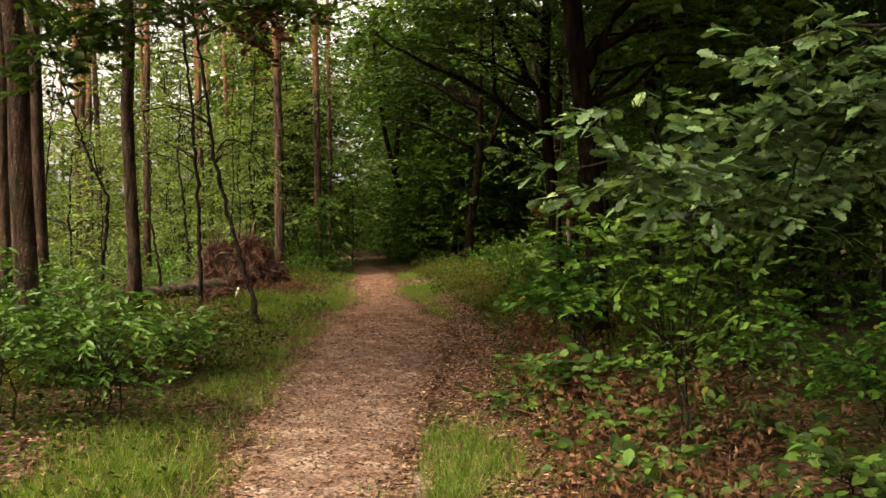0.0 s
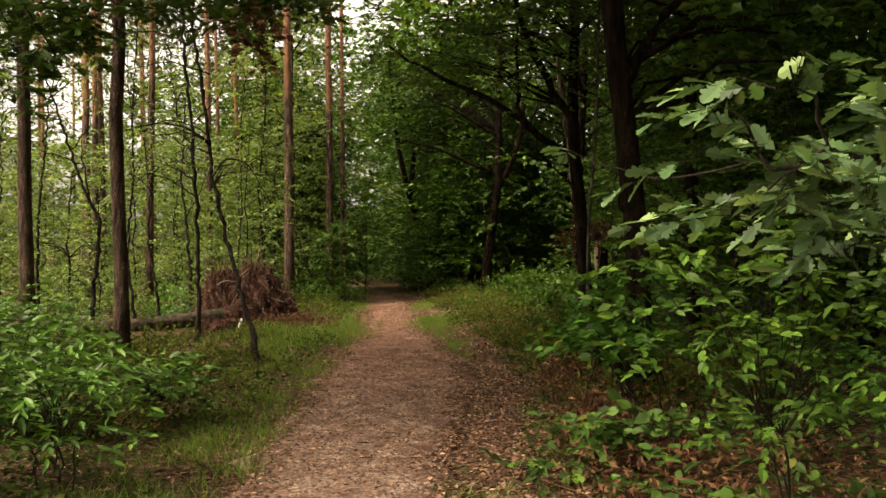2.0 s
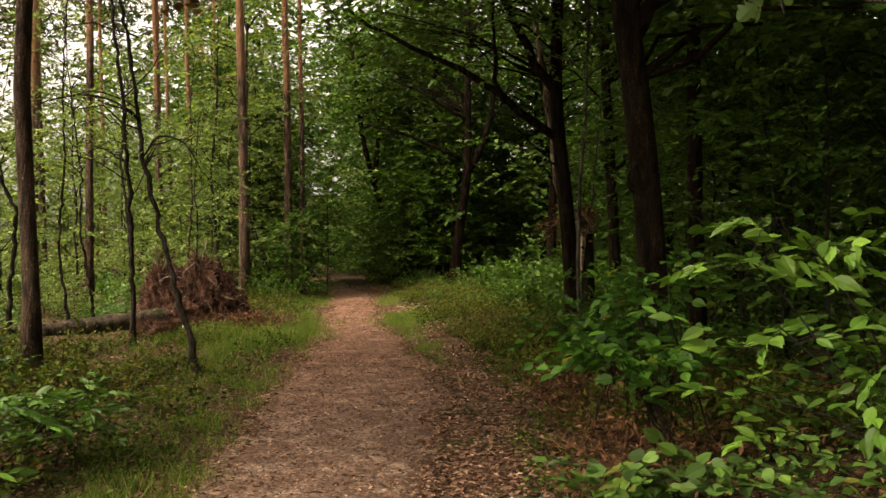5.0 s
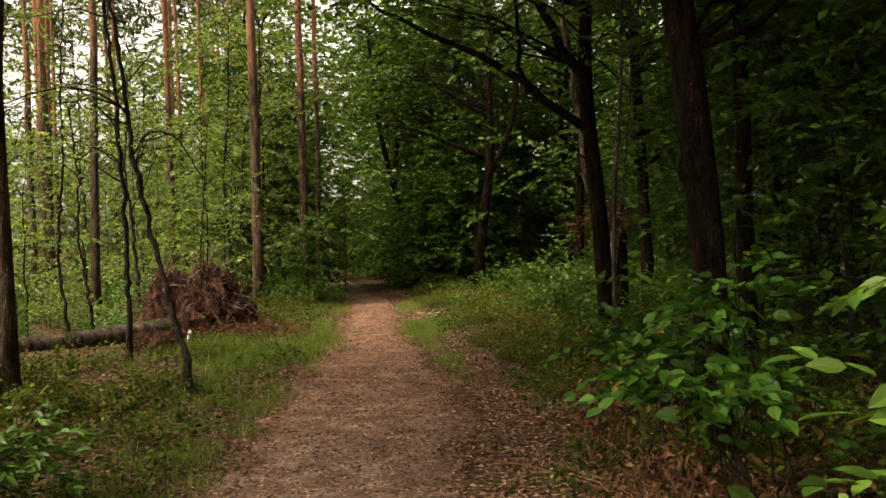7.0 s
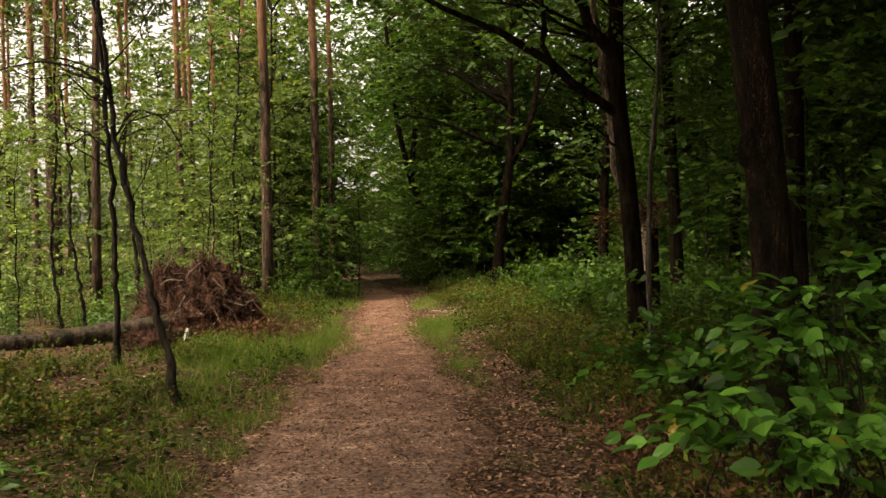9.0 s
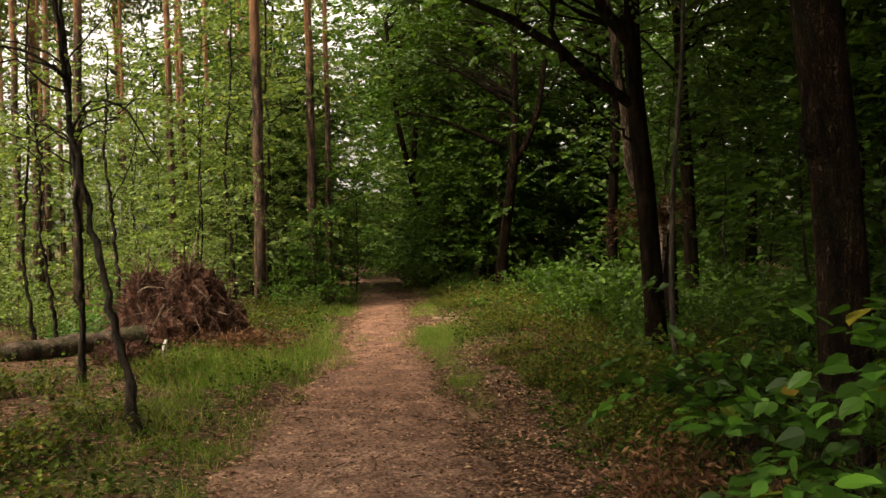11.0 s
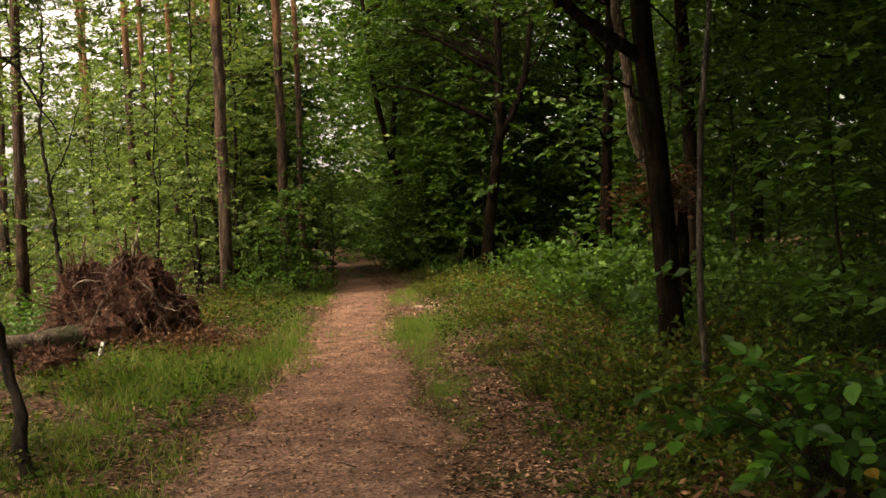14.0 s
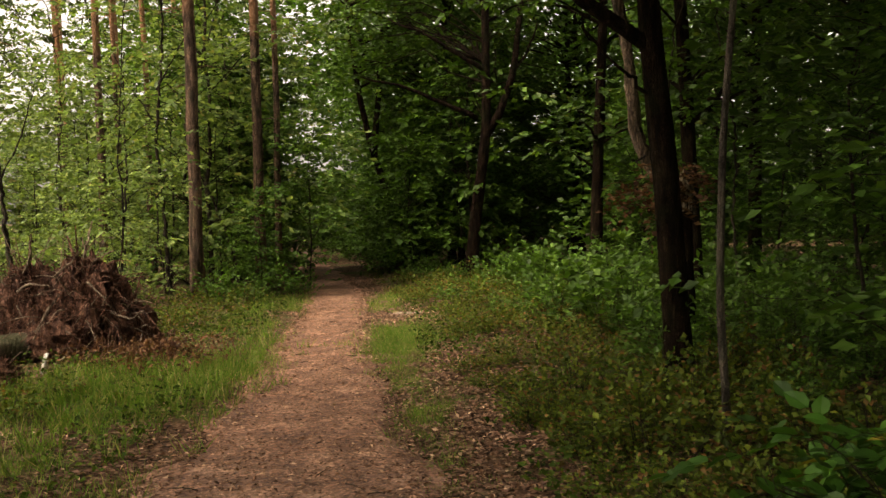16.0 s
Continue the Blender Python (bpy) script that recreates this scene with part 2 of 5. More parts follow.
STRAND = (np.array([(-0.5, 0, 0), (0.5, 0, 0), (0.32, 0.55, 0.06), (-0.32, 0.55, 0.06), (0, 1, -0.02)], float), np.array([(0, 1, 2), (0, 2, 3), (3, 2, 4)]))
CURLED = (np.array([(0, 0, 0), (0.3, 0.45, 0.16), (0, 1, 0.05), (-0.3, 0.5, 0.12)], float), np.array([(0, 1, 2), (0, 2, 3)]))


class Geo:
    """Collects triangles for one mesh."""

    def __init__(self):
        self.v, self.f, self.n = [], [], 0

    def add(self, v, f):
        self.v.append(np.asarray(v, float))
        self.f.append(np.asarray(f, int) + self.n)
        self.n += len(v)

    def tube(self, pts, radii, sides=7, rough=0.0, seed=0, cap=True):
        pts, radii = np.asarray(pts, float), np.asarray(radii, float)
        d = unit(np.gradient(pts, axis=0))
        ref = np.where(np.abs(d[:, 2:3]) > 0.8, np.array([[1.0, 0, 0]]), np.array([[0, 0, 1.0]]))
        a = unit(np.cross(d, ref))
        b = np.cross(d, a)
        ang = np.arange(sides) * 2 * np.pi / sides
        rr = np.random.default_rng(seed + 5)
        r = radii[:, None] * (1 + rough * rr.uniform(-1, 1, (len(pts), sides)))
        v = pts[:, None, :] + r[..., None] * (np.cos(ang)[None, :, None] * a[:, None, :] + np.sin(ang)[None, :, None] * b[:, None, :])
        i = np.arange(len(pts) - 1)[:, None] * sides
        j, k = np.arange(sides)[None, :], (np.arange(sides)[None, :] + 1) % sides
        q = np.stack([i + j, i + k, i + sides + k, i + sides + j], -1).reshape(-1, 4)
        f = np.concatenate([q[:, [0, 1, 2]], q[:, [0, 2, 3]]])
        v = v.reshape(-1, 3)
        if cap:
            top = (len(pts) - 1) * sides
            v = np.concatenate([v, pts[-1:], pts[:1]])
            m = len(v)
            j1, k1 = np.arange(sides), (np.arange(sides) + 1) % sides
            f = np.concatenate([f, np.stack([top + j1, top + k1, np.full(sides, m - 2)], -1), np.stack([k1, j1, np.full(sides, m - 1)], -1)])
        self.add(v, f)

    def leaves(self, shape, pos, fwd, nrm, size, width=1.0):
        tv, tf = shape
        fwd = unit(fwd)
        side = unit(np.cross(fwd, nrm))
        up = np.cross(side, fwd)
        size = np.broadcast_to(size, (len(pos),))[:, None, None]
        v = pos[:, None, :] + size * (tv[None, :, 0:1] * width * side[:, None, :] + tv[None, :, 1:2] * fwd[:, None, :] + tv[None, :, 2:3] * up[:, None, :])
        f = tf[None] + (np.arange(len(pos)) * len(tv))[:, None, None]
        self.add(v.reshape(-1, 3), f.reshape(-1, 3))

    def mesh(self, name, material, smooth=False):
        v, f = np.concatenate(self.v).astype(np.float32), np.concatenate(self.f).astype(np.int32)
        me = bpy.data.meshes.new(name)
        me.vertices.add(len(v))
        me.vertices.foreach_set("co", v.ravel())
        me.loops.add(len(f) * 3)
        me.loops.foreach_set("vertex_index", f.ravel())
        me.polygons.add(len(f))
        me.polygons.foreach_set("loop_start", np.arange(0, len(f) * 3, 3, dtype=np.int32))
        me.polygons.foreach_set("use_smooth", np.full(len(f), smooth))
        me.update(calc_edges=True)
        me.materials.append(material)
        return me


def part(name, geo, material, parent=None, label="", smooth=False):
    ob = new(name, geo.mesh(name, material, smooth))
    if parent:
        ob.parent = parent
    return tagged(ob, label)


def thing(name, at, label, category, group=""):
    ob = new(name)
    ob.empty_display_size = 0.2
    ob.location = at
    return tagged(ob, label, category, group)


def bend(pts, n, seed=0, wobble=0.0):
    """A smooth line through the points, n segments."""
    pts = np.asarray(pts, float)
    s = np.r_[0, np.cumsum(np.linalg.norm(np.diff(pts, axis=0), axis=1))]
    u = np.linspace(0, s[-1], n + 1)
    out = np.stack([np.interp(u, s, pts[:, c]) for c in range(3)], -1)
    for _ in range(2):
        out[1:-1] = 0.25 * out[:-2] + 0.5 * out[1:-1] + 0.25 * out[2:]
    if wobble:
        rr = np.random.default_rng(seed)
        out[1:-1] += rr.normal(0, wobble, (n - 1, 3))
    return out


def sprays(rng, start, way, length, count, droop=0.12, spread=0.9, tilt=0.45):
    """Leaves set alternately along flat twigs: returns places, ways and normals."""
    k = len(start)
    s = (np.arange(count) + 0.6) / count
    s = s[None, :] + rng.uniform(-0.3, 0.3, (k, count)) / count
    pos = start[:, None, :] + way[:, None, :] * (length[:, None] * s)[..., None]
    pos[..., 2] -= droop * length[:, None] * s * s
    side = unit(np.cross(way, np.array([0, 0, 1.0])) + rng.normal(0, 0.15, way.shape))
    sgn = np.where(np.arange(count) % 2 == 0, 1.0, -1.0)[None, :, None]
    fwd = way[:, None, :] * (0.75 + 0.4 * s[..., None]) + sgn * side[:, None, :] * spread * (1.15 - s[..., None]) + rng.normal(0, 0.25, (k, count, 3))
    fwd[..., 2] -= 0.15
    nrm = np.array([0, 0, 1.0]) + rng.normal(0, tilt, (k, count, 3))
    return pos.reshape(-1, 3), fwd.reshape(-1, 3), nrm.reshape(-1, 3)


def foliage(leaf, wood, rng, centres, radius, twigs, per_twig, size, shape=BLADE, flat=0.35, twig_len=0.4, twig_wood=0.0, width=1.0, droop=0.15):
    """Layered clumps of leafy twigs round the given centres."""
    centres = np.repeat(np.asarray(centres, float), twigs, axis=0)
    k = len(centres)
    a = rng.uniform(0, 2 * np.pi, k)
    r = radius * np.sqrt(rng.uniform(0, 1, k))
    off = np.stack([np.cos(a) * r, np.sin(a) * r, rng.normal(0, flat * radius * 0.6, k)], -1)
    a2 = a + rng.normal(0, 0.7, k)
    way = unit(np.stack([np.cos(a2), np.sin(a2), rng.normal(0.02, 0.3, k)], -1))
    ln = twig_len * rng.uniform(0.6, 1.25, k)
    p, f, nn = sprays(rng, centres + off, way, ln, per_twig, droop)
    leaf.leaves(shape, p, f, nn, size * rng.uniform(0.65, 1.2, len(p)), width)
    if wood is not None and twig_wood > 0:
        for i in range(k):
            e = centres[i] + off[i] + way[i] * ln[i]
            e[2] -= droop * ln[i]
            wood.tube([centres[i] * 0.6 + (centres[i] + off[i]) * 0.4 - np.array([0, 0, 0.04]), centres[i] + off[i], e], [twig_wood, twig_wood * 0.8, twig_wood * 0.3], 3, cap=False)
M_HORN = leaf_mat("young_beech_leaf", [(0.0, (0.045, 0.11, 0.015)), (0.6, (0.078, 0.175, 0.024)), (1.0, (0.125, 0.235, 0.036))], 0.35, 0.5, 0.25)
M_BRAMBLE = leaf_mat("bramble_leaf", [(0.0, (0.035, 0.08, 0.016)), (0.6, (0.06, 0.13, 0.024)), (0.95, (0.1, 0.18, 0.03)), (1.0, (0.25, 0.24, 0.05))], 0.25, 0.55, 0.25)



# ---- ground and path ----
def path_left(y):
    return np.interp(y, [-30, 0, 5.5, 8.7, 13, 15, 18, 21.4, 26.5, 29, 34.7, 37.4, 48, 52, 64.5, 69, 73, 77, 90], [0.2, -1.15, -1.6, -2.0, -2.4, -2.55, -2.6, -3.05, -3.6, -4.0, -5.0, -5.57, -7.8, -8.5, -11.1, -13.0, -18, -28, -75])


def path_right(y):
    return np.interp(y, [-30, 0, 5.5, 8.6, 12, 15, 17, 18.2, 20.1, 24.4, 30, 37.8, 50, 63, 67, 71, 75, 90], [1.6, -0.15, -0.45, -0.48, -0.42, -0.7, -1.0, -1.22, -1.6, -2.15, -2.8, -4.45, -7.2, -9.9, -11.2, -14.8, -22, -65])


def verge_right(y):
    """Where the strewn leaves end and the bilberry begins."""
    return np.interp(y, [0, 8, 12, 13.6, 15, 16.5, 18.1, 19.9, 22, 25, 27, 30, 38, 50], [0.35, 0.2, 0.22, 0.16, -0.03, -0.25, -0.52, -0.9, -1.1, -1.0, -1.8, -2.4, -4.1, -6.9])


def wave(x, y):
    return np.sin(1.7 * x + 0.6 * y) * np.cos(1.1 * y - 0.5 * x) + 0.5 * np.sin(4.3 * x - 1.9 * y) * np.sin(3.7 * y + x)


def height(x, y):
    """Ground height: a nearly level floor, the path a little sunk, the verges a little up."""
    x, y = np.asarray(x, float), np.asarray(y, float)
    z = -0.0095 * np.clip(y - 10, 0, 60)
    out = np.maximum(np.maximum(path_left(y) - x, x - path_right(y)), 0)
    z = z + np.where(x < path_left(y), 0.15, 0.07) * (1 - np.exp(-out / 1.0))
    return z + 0.03 * wave(x, y) * np.clip(out, 0, 1) + 0.006 * wave(2 * x, 2 * y)


def on_ground(x, y, sink=0.0):
    return (float(x), float(y), float(height(x, y)) - sink)


def sheet(name, xs, ys, z, material):
    gx, gy = np.meshgrid(xs, ys)
    gz = z(gx, gy)
    v = np.stack([gx.ravel(), gy.ravel(), gz.ravel()], -1)
    w = len(xs)
    i = (np.arange(len(ys) - 1)[:, None] * w + np.arange(w - 1)[None, :]).ravel()
    g = Geo()
    g.add(v, np.concatenate([np.stack([i, i + 1, i + w + 1], -1), np.stack([i, i + w + 1, i + w], -1)]))
    return new(name, g.mesh(name, material, True))


xs = np.unique(np.r_[np.linspace(-600, -30, 12), np.arange(-30, -7, 1.0), np.arange(-7, 5, 0.2), np.arange(5, 30, 1.0), np.linspace(30, 600, 12)])
ys = np.unique(np.r_[np.linspace(-600, -12, 12), np.arange(-12, 40, 0.3), np.arange(40, 80, 1.0), np.linspace(80, 700, 12)])
ground = sheet("ground", xs, ys, height, M_SOIL)
tagged(ground, "brown forest floor of leaf litter, soil and moss", "ground", kind="structure")

rows = np.arange(-12, 76, 0.14)
cols = np.linspace(0, 1, 25)
rag = np.random.default_rng(3)
eL = path_left(rows) - 0.05 + 0.09 * np.sin(rows * 2.1) * np.sin(rows * 0.83 + 1) + np.convolve(rag.normal(0, 0.12, len(rows)), np.ones(4) / 4, "same")
eR = path_right(rows) + 0.05 + 0.09 * np.sin(rows * 1.7 + 2) * np.sin(rows * 0.9) + np.convolve(rag.normal(0, 0.12, len(rows)), np.ones(4) / 4, "same")
px = eL[:, None] * (1 - cols) + eR[:, None] * cols
py = np.repeat(rows[:, None], len(cols), 1)
pz = height(px, py) + 0.035 - 0.075 * np.abs(2 * cols - 1)[None, :] ** 8 + 0.006 * wave(5 * px, 5 * py)
w_ = len(cols)
i_ = (np.arange(len(rows) - 1)[:, None] * w_ + np.arange(w_ - 1)[None, :]).ravel()
g = Geo()
g.add(np.stack([px, py, pz], -1).reshape(-1, 3), np.concatenate([np.stack([i_, i_ + 1, i_ + w_ + 1], -1), np.stack([i_, i_ + w_ + 1, i_ + w_], -1)]))
forest_path = new("path", g.mesh("path", M_PATH, True))
tagged(forest_path, "trodden sandy forest path strewn with reddish needles and leaves", "path", kind="structure")

g = Geo()
ang = np.linspace(0, 2 * np.pi, 28, endpoint=False)
for rr_ in (1.0,):
    ring = np.stack([-1.62 + 0.5 * np.cos(ang) * (1 + 0.15 * np.sin(3 * ang)), 25.1 + 0.75 * np.sin(ang) * (1 + 0.1 * np.cos(2 * ang))], -1)
    top = np.c_[ring, height(ring[:, 0], ring[:, 1]) - 0.015]
    mid = np.array([[-1.62, 25.1, float(height(-1.62, 25.1)) + 0.025]])
    g.add(np.concatenate([top, mid]), [(i, (i + 1) % 28, 28) for i in range(28)])
spot = new("bare_sand", g.mesh("bare_sand", M_SANDSPOT, True))
tagged(spot, "pale bare sand patch beside the forest path", "ground", kind="structure")


# ---- trees ----
def trunk_of(ob, line, r0, r1, material, seg=16, sides=12, rough=0.06, seed=0, flare=0.5, wobble=0.0):
    pts = bend(line, seg, seed, wobble)
    u = np.linspace(0, 1, len(pts))
    zz = pts[:, 2] - pts[0, 2]
    rad = (r0 + (r1 - r0) * u) * (1 + flare * np.exp(-zz / 0.22))
    gt = Geo()
    gt.tube(pts, rad, sides, rough, seed)
    part("trunk", gt, material, ob, smooth=True)
    return pts


def limb(g, a, b, r, seed, rise=0.15, seg=6, sides=5):
    """A crooked limb from a to b."""
    a, b = np.asarray(a, float), np.asarray(b, float)
    L = np.linalg.norm(b - a)
    u = np.linspace(0, 1, seg + 1)[:, None]
    p = a + (b - a) * u
    p[:, 2] += rise * L * np.sin(np.pi * u[:, 0])
    p[1:-1] += np.random.default_rng(seed).normal(0, 0.035 * L, (seg - 1, 3))
    g.tube(p, np.linspace(r, r * 0.25, seg + 1), sides, cap=False)
    return p


def crowned(ob, pts, centres, radius, twigs, per_twig, size, leafm, barkm, seed, limb_r=0.03, shape=BLADE, twig_len=0.45, extra=(), flat=0.35, droop=0.15, twig_wood=0.0, width=1.0):
    """Limbs from the trunk line to every clump, and the crown of leaves."""
    rng = np.random.default_rng(seed)
    wood, leaf = Geo(), Geo()
    for i, c in enumerate(centres):
        d = np.abs(pts[:, 2] - (c[2] - 0.25 * np.linalg.norm(np.asarray(c[:2]) - pts[len(pts) // 2][:2]) - 0.2))
        a = pts[int(np.argmin(d))]
        limb(wood, a, c, limb_r * rng.uniform(0.6, 1.2), seed * 97 + i, 0.1, 4, 4 if limb_r > 0.02 else 3)
    for e in extra:
        p = bend(e[0], 10, seed + 3, 0.02)
        one = Geo()
        one.tube(p, np.linspace(e[1], e[2], len(p)), 8, 0.08, seed)
        part("limb", one, barkm, ob, smooth=True)
    foliage(leaf, wood, rng, centres, radius, twigs, per_twig, size, shape, flat, twig_len, twig_wood, width, droop)
    tagged(part("branchwork", wood, barkm, ob, smooth=True), kind="stuff")
    part("crown", leaf, leafm, ob)


def blob(rng, n, centre, rx, ry, rz, hollow=0.0):
    d = unit(rng.normal(0, 1, (n, 3)))
    r = (hollow + (1 - hollow) * rng.uniform(0, 1, n)) ** (1 / 2.2)
    return np.asarray(centre) + d * r[:, None] * np.array([rx, ry, rz])


def pine(x, y, dia, lean=(0, 0), tall=21, seed=0, label="", low_branches=False):
    ob = thing("pine_tree", on_ground(x, y, 0.05), label or "tall straight pine with rough grey-brown bark, orange higher up", "tree", "pines of the stand")
    rng = np.random.default_rng(seed + 1000)
    line = [(0, 0, 0), (lean[0] * 0.3, lean[1] * 0.3, tall * 0.3), (lean[0] + rng.normal(0, 0.1), lean[1], tall)]
    pts = trunk_of(ob, line, dia / 2, dia * 0.16, M_PINE, 20, 12, 0.05, seed, 0.35, 0.012)
    wood, leaf = Geo(), Geo()
    cs = []
    for i in range(15):
        z = tall * rng.uniform(0.58, 0.99)
        a, r = rng.uniform(0, 6.28), rng.uniform(0.6, 2.4) * (1.15 - z / tall) * 2 + 0.3
        base = pts[int(np.argmin(np.abs(pts[:, 2] - z + 0.5)))]
        c = base + np.array([np.cos(a) * r, np.sin(a) * r, 0.5 + rng.uniform(-0.2, 0.5)])
        limb(wood, base, c, 0.035, seed * 31 + i, 0.05, 4, 4)
        cs.append(c)
    for i in range(7):
        z = tall * rng.uniform(0.2, 0.55)
        base = pts[int(np.argmin(np.abs(pts[:, 2] - z)))]
        a, r = rng.uniform(0, 6.28), rng.uniform(0.3, 1.1)
        limb(wood, base, base + np.array([np.cos(a) * r, np.sin(a) * r, rng.uniform(-0.15, 0.1)]), 0.014, seed * 37 + i, 0.05, 4, 4)
    cs = np.repeat(np.array(cs), 60, axis=0)
    pos = cs + rng.normal(0, 1, cs.shape) * np.array([0.55, 0.55, 0.28])
    leaf.leaves(BLADE, pos, rng.normal(0, 1, cs.shape) + np.array([0, 0, 0.5]), rng.normal(0, 1, cs.shape), rng.uniform(0.25, 0.5, len(pos)), 0.45)
    tagged(part("branchwork", wood, M_PINE, ob, smooth=True), kind="stuff")
    part("crown", leaf, M_NEEDLE, ob)
    return ob


pine_specs = [
    (-4.55, 9.45, 0.235, (-0.35, 0)), (-8.6, 17.0, 0.22, (0.3, 0)), (-7.3, 15.7, 0.22, (-0.1, 0)), (-4.85, 13.2, 0.185, (-0.05, 0)),
    (-8.8, 24.9, 0.2, (0.5, 0)), (-5.88, 27.8, 0.27, (0.1, 0)), (-6.12, 28.5, 0.2, (0.3, 0)), (-5.21, 30.4, 0.25, (0.15, 0)),
    (-4.95, 31.2, 0.17, (0.1, 0.3)), (-9.5, 33.7, 0.15, (-0.3, 0)), (-9.52, 32.4, 0.22, (0.1, 0)), (-13.2, 32.0, 0.22, (0.3, 0)),
    (-12.1, 29.0, 0.2, (0, 0)), (-11.75, 29.3, 0.2, (-0.2, 0)), (-9.55, 36.0, 0.19, (0, 0)),
]
for i, (x, y, dia, lean) in enumerate(pine_specs):
    pine(x, y, dia, lean, 20 + (i * 7) % 4, i)
rng = np.random.default_rng(11)
for x, y in [(-11.5, 20), (-14, 24), (-17.5, 27), (-15, 36), (-18, 34), (-12, 40), (-20, 42), (-15.5, 45), (-23, 38), (-11, 47), (-18, 50), (-24, 50), (-28, 45), (-13.5, 54), (-21, 57), (-29, 56),
             (-9, 4), (-7, -3), (-12, 9), (-3.5, -9), (-10, -8), (-16, 14), (-33, 52), (-27, 62), (-17, 63), (-36, 60), (-22, 30), (-26, 34), (-10.3, 42), (-13, 50), (-31, 38), (-16.5, 40), (-19.5, 46), (-25, 44)]:
    pine(x + rng.uniform(-0.4, 0.4), y + rng.uniform(-0.4, 0.4), rng.uniform(0.2, 0.3), (rng.uniform(-0.4, 0.4), 0), rng.uniform(18, 23), int(rng.integers(1e6)))


def oak(x, y, line, r0, r1, seed, label, clumps, extra=(), size=0.15, twigs=15, leafm=None, name="oak_tree", radius=0.75, limb_r=0.04, barkm=None, sides=14, per_twig=7):
    ob = thing(name, on_ground(x, y, 0.06), label, "tree", "broadleaf trees of the wood")
    base = np.array(on_ground(x, y, 0.06))
    loc = [tuple(np.array(p) - base) for p in line]
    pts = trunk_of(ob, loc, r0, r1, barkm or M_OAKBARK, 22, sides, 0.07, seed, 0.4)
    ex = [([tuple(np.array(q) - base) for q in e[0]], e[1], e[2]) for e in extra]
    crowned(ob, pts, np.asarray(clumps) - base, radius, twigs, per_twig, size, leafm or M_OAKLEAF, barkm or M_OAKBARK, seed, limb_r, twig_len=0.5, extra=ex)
    return ob


def canopy(seed, n, c, rx, ry, rz):
    return blob(np.random.default_rng(seed), n, c, rx, ry, rz, 0.15)


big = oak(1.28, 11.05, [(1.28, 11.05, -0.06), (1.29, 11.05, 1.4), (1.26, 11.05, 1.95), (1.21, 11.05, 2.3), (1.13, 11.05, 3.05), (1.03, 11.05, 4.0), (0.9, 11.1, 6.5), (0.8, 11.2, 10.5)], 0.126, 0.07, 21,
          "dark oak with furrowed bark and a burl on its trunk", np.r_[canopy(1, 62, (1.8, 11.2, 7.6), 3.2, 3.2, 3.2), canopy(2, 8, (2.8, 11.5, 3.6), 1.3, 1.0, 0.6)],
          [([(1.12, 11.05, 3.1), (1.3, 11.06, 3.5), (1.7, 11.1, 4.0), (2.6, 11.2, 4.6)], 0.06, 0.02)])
g = Geo()
th, ph = np.meshgrid(np.linspace(0, np.pi, 9), np.linspace(0, 2 * np.pi, 14, endpoint=False))
br = 0.1 + 0.02 * np.sin(3 * ph + 2 * th)
bv = np.stack([br * np.sin(th) * np.cos(ph), br * np.sin(th) * np.sin(ph), 1.25 * br * np.cos(th)], -1).reshape(-1, 3)
bf = []
for i in range(14):
    for j in range(8):
        a, b = i * 9 + j, ((i + 1) % 14) * 9 + j
        bf += [(a, a + 1, b + 1), (a, b + 1, b)]
g.add(bv, bf)
burl = part("burl", g, M_OAKBARK, big, "swollen dark burl", True)
burl.location = (-0.1, -0.04, 2.02)

oak(1.36, 17.4, [(1.37, 17.4, -0.1), (1.34, 17.4, 0.6), (1.30, 17.4, 1.4), (1.27, 17.4, 2.0), (1.17, 17.4, 2.85), (1.13, 17.4, 3.85), (1.18, 17.4, 4.6), (1.3, 17.5, 8.5)], 0.122, 0.06, 22,
    "slender oak with a thick limb reaching over the path", np.r_[canopy(3, 60, (1.0, 17.6, 7.3), 3.2, 3.0, 2.6), canopy(4, 12, (-1.0, 17.4, 4.9), 1.5, 1.2, 0.5)],
    [([(1.22, 17.41, 2.9), (1.12, 17.4, 3.0), (0.79, 17.3, 3.25), (0.36, 17.2, 3.45), (0.15, 17.2, 3.68), (-0.27, 17.2, 4.02), (-1.06, 17.2, 4.3), (-1.9, 17.3, 4.9)], 0.07, 0.02),
     ([(1.16, 17.41, 3.6), (1.1, 17.4, 3.75), (0.81, 17.3, 4.04), (0.65, 17.2, 4.34), (0.45, 17.2, 4.7), (0.1, 17.2, 6.0)], 0.08, 0.03),
     ([(0.36, 17.2, 3.45), (0.2, 17.2, 4.1), (0.25, 17.2, 5.2)], 0.04, 0.015), ([(1.22, 17.4, 2.5), (0.9, 17.25, 2.7), (0.55, 17.1, 3.1)], 0.02, 0.008)], size=0.12, limb_r=0.022, twigs=18)

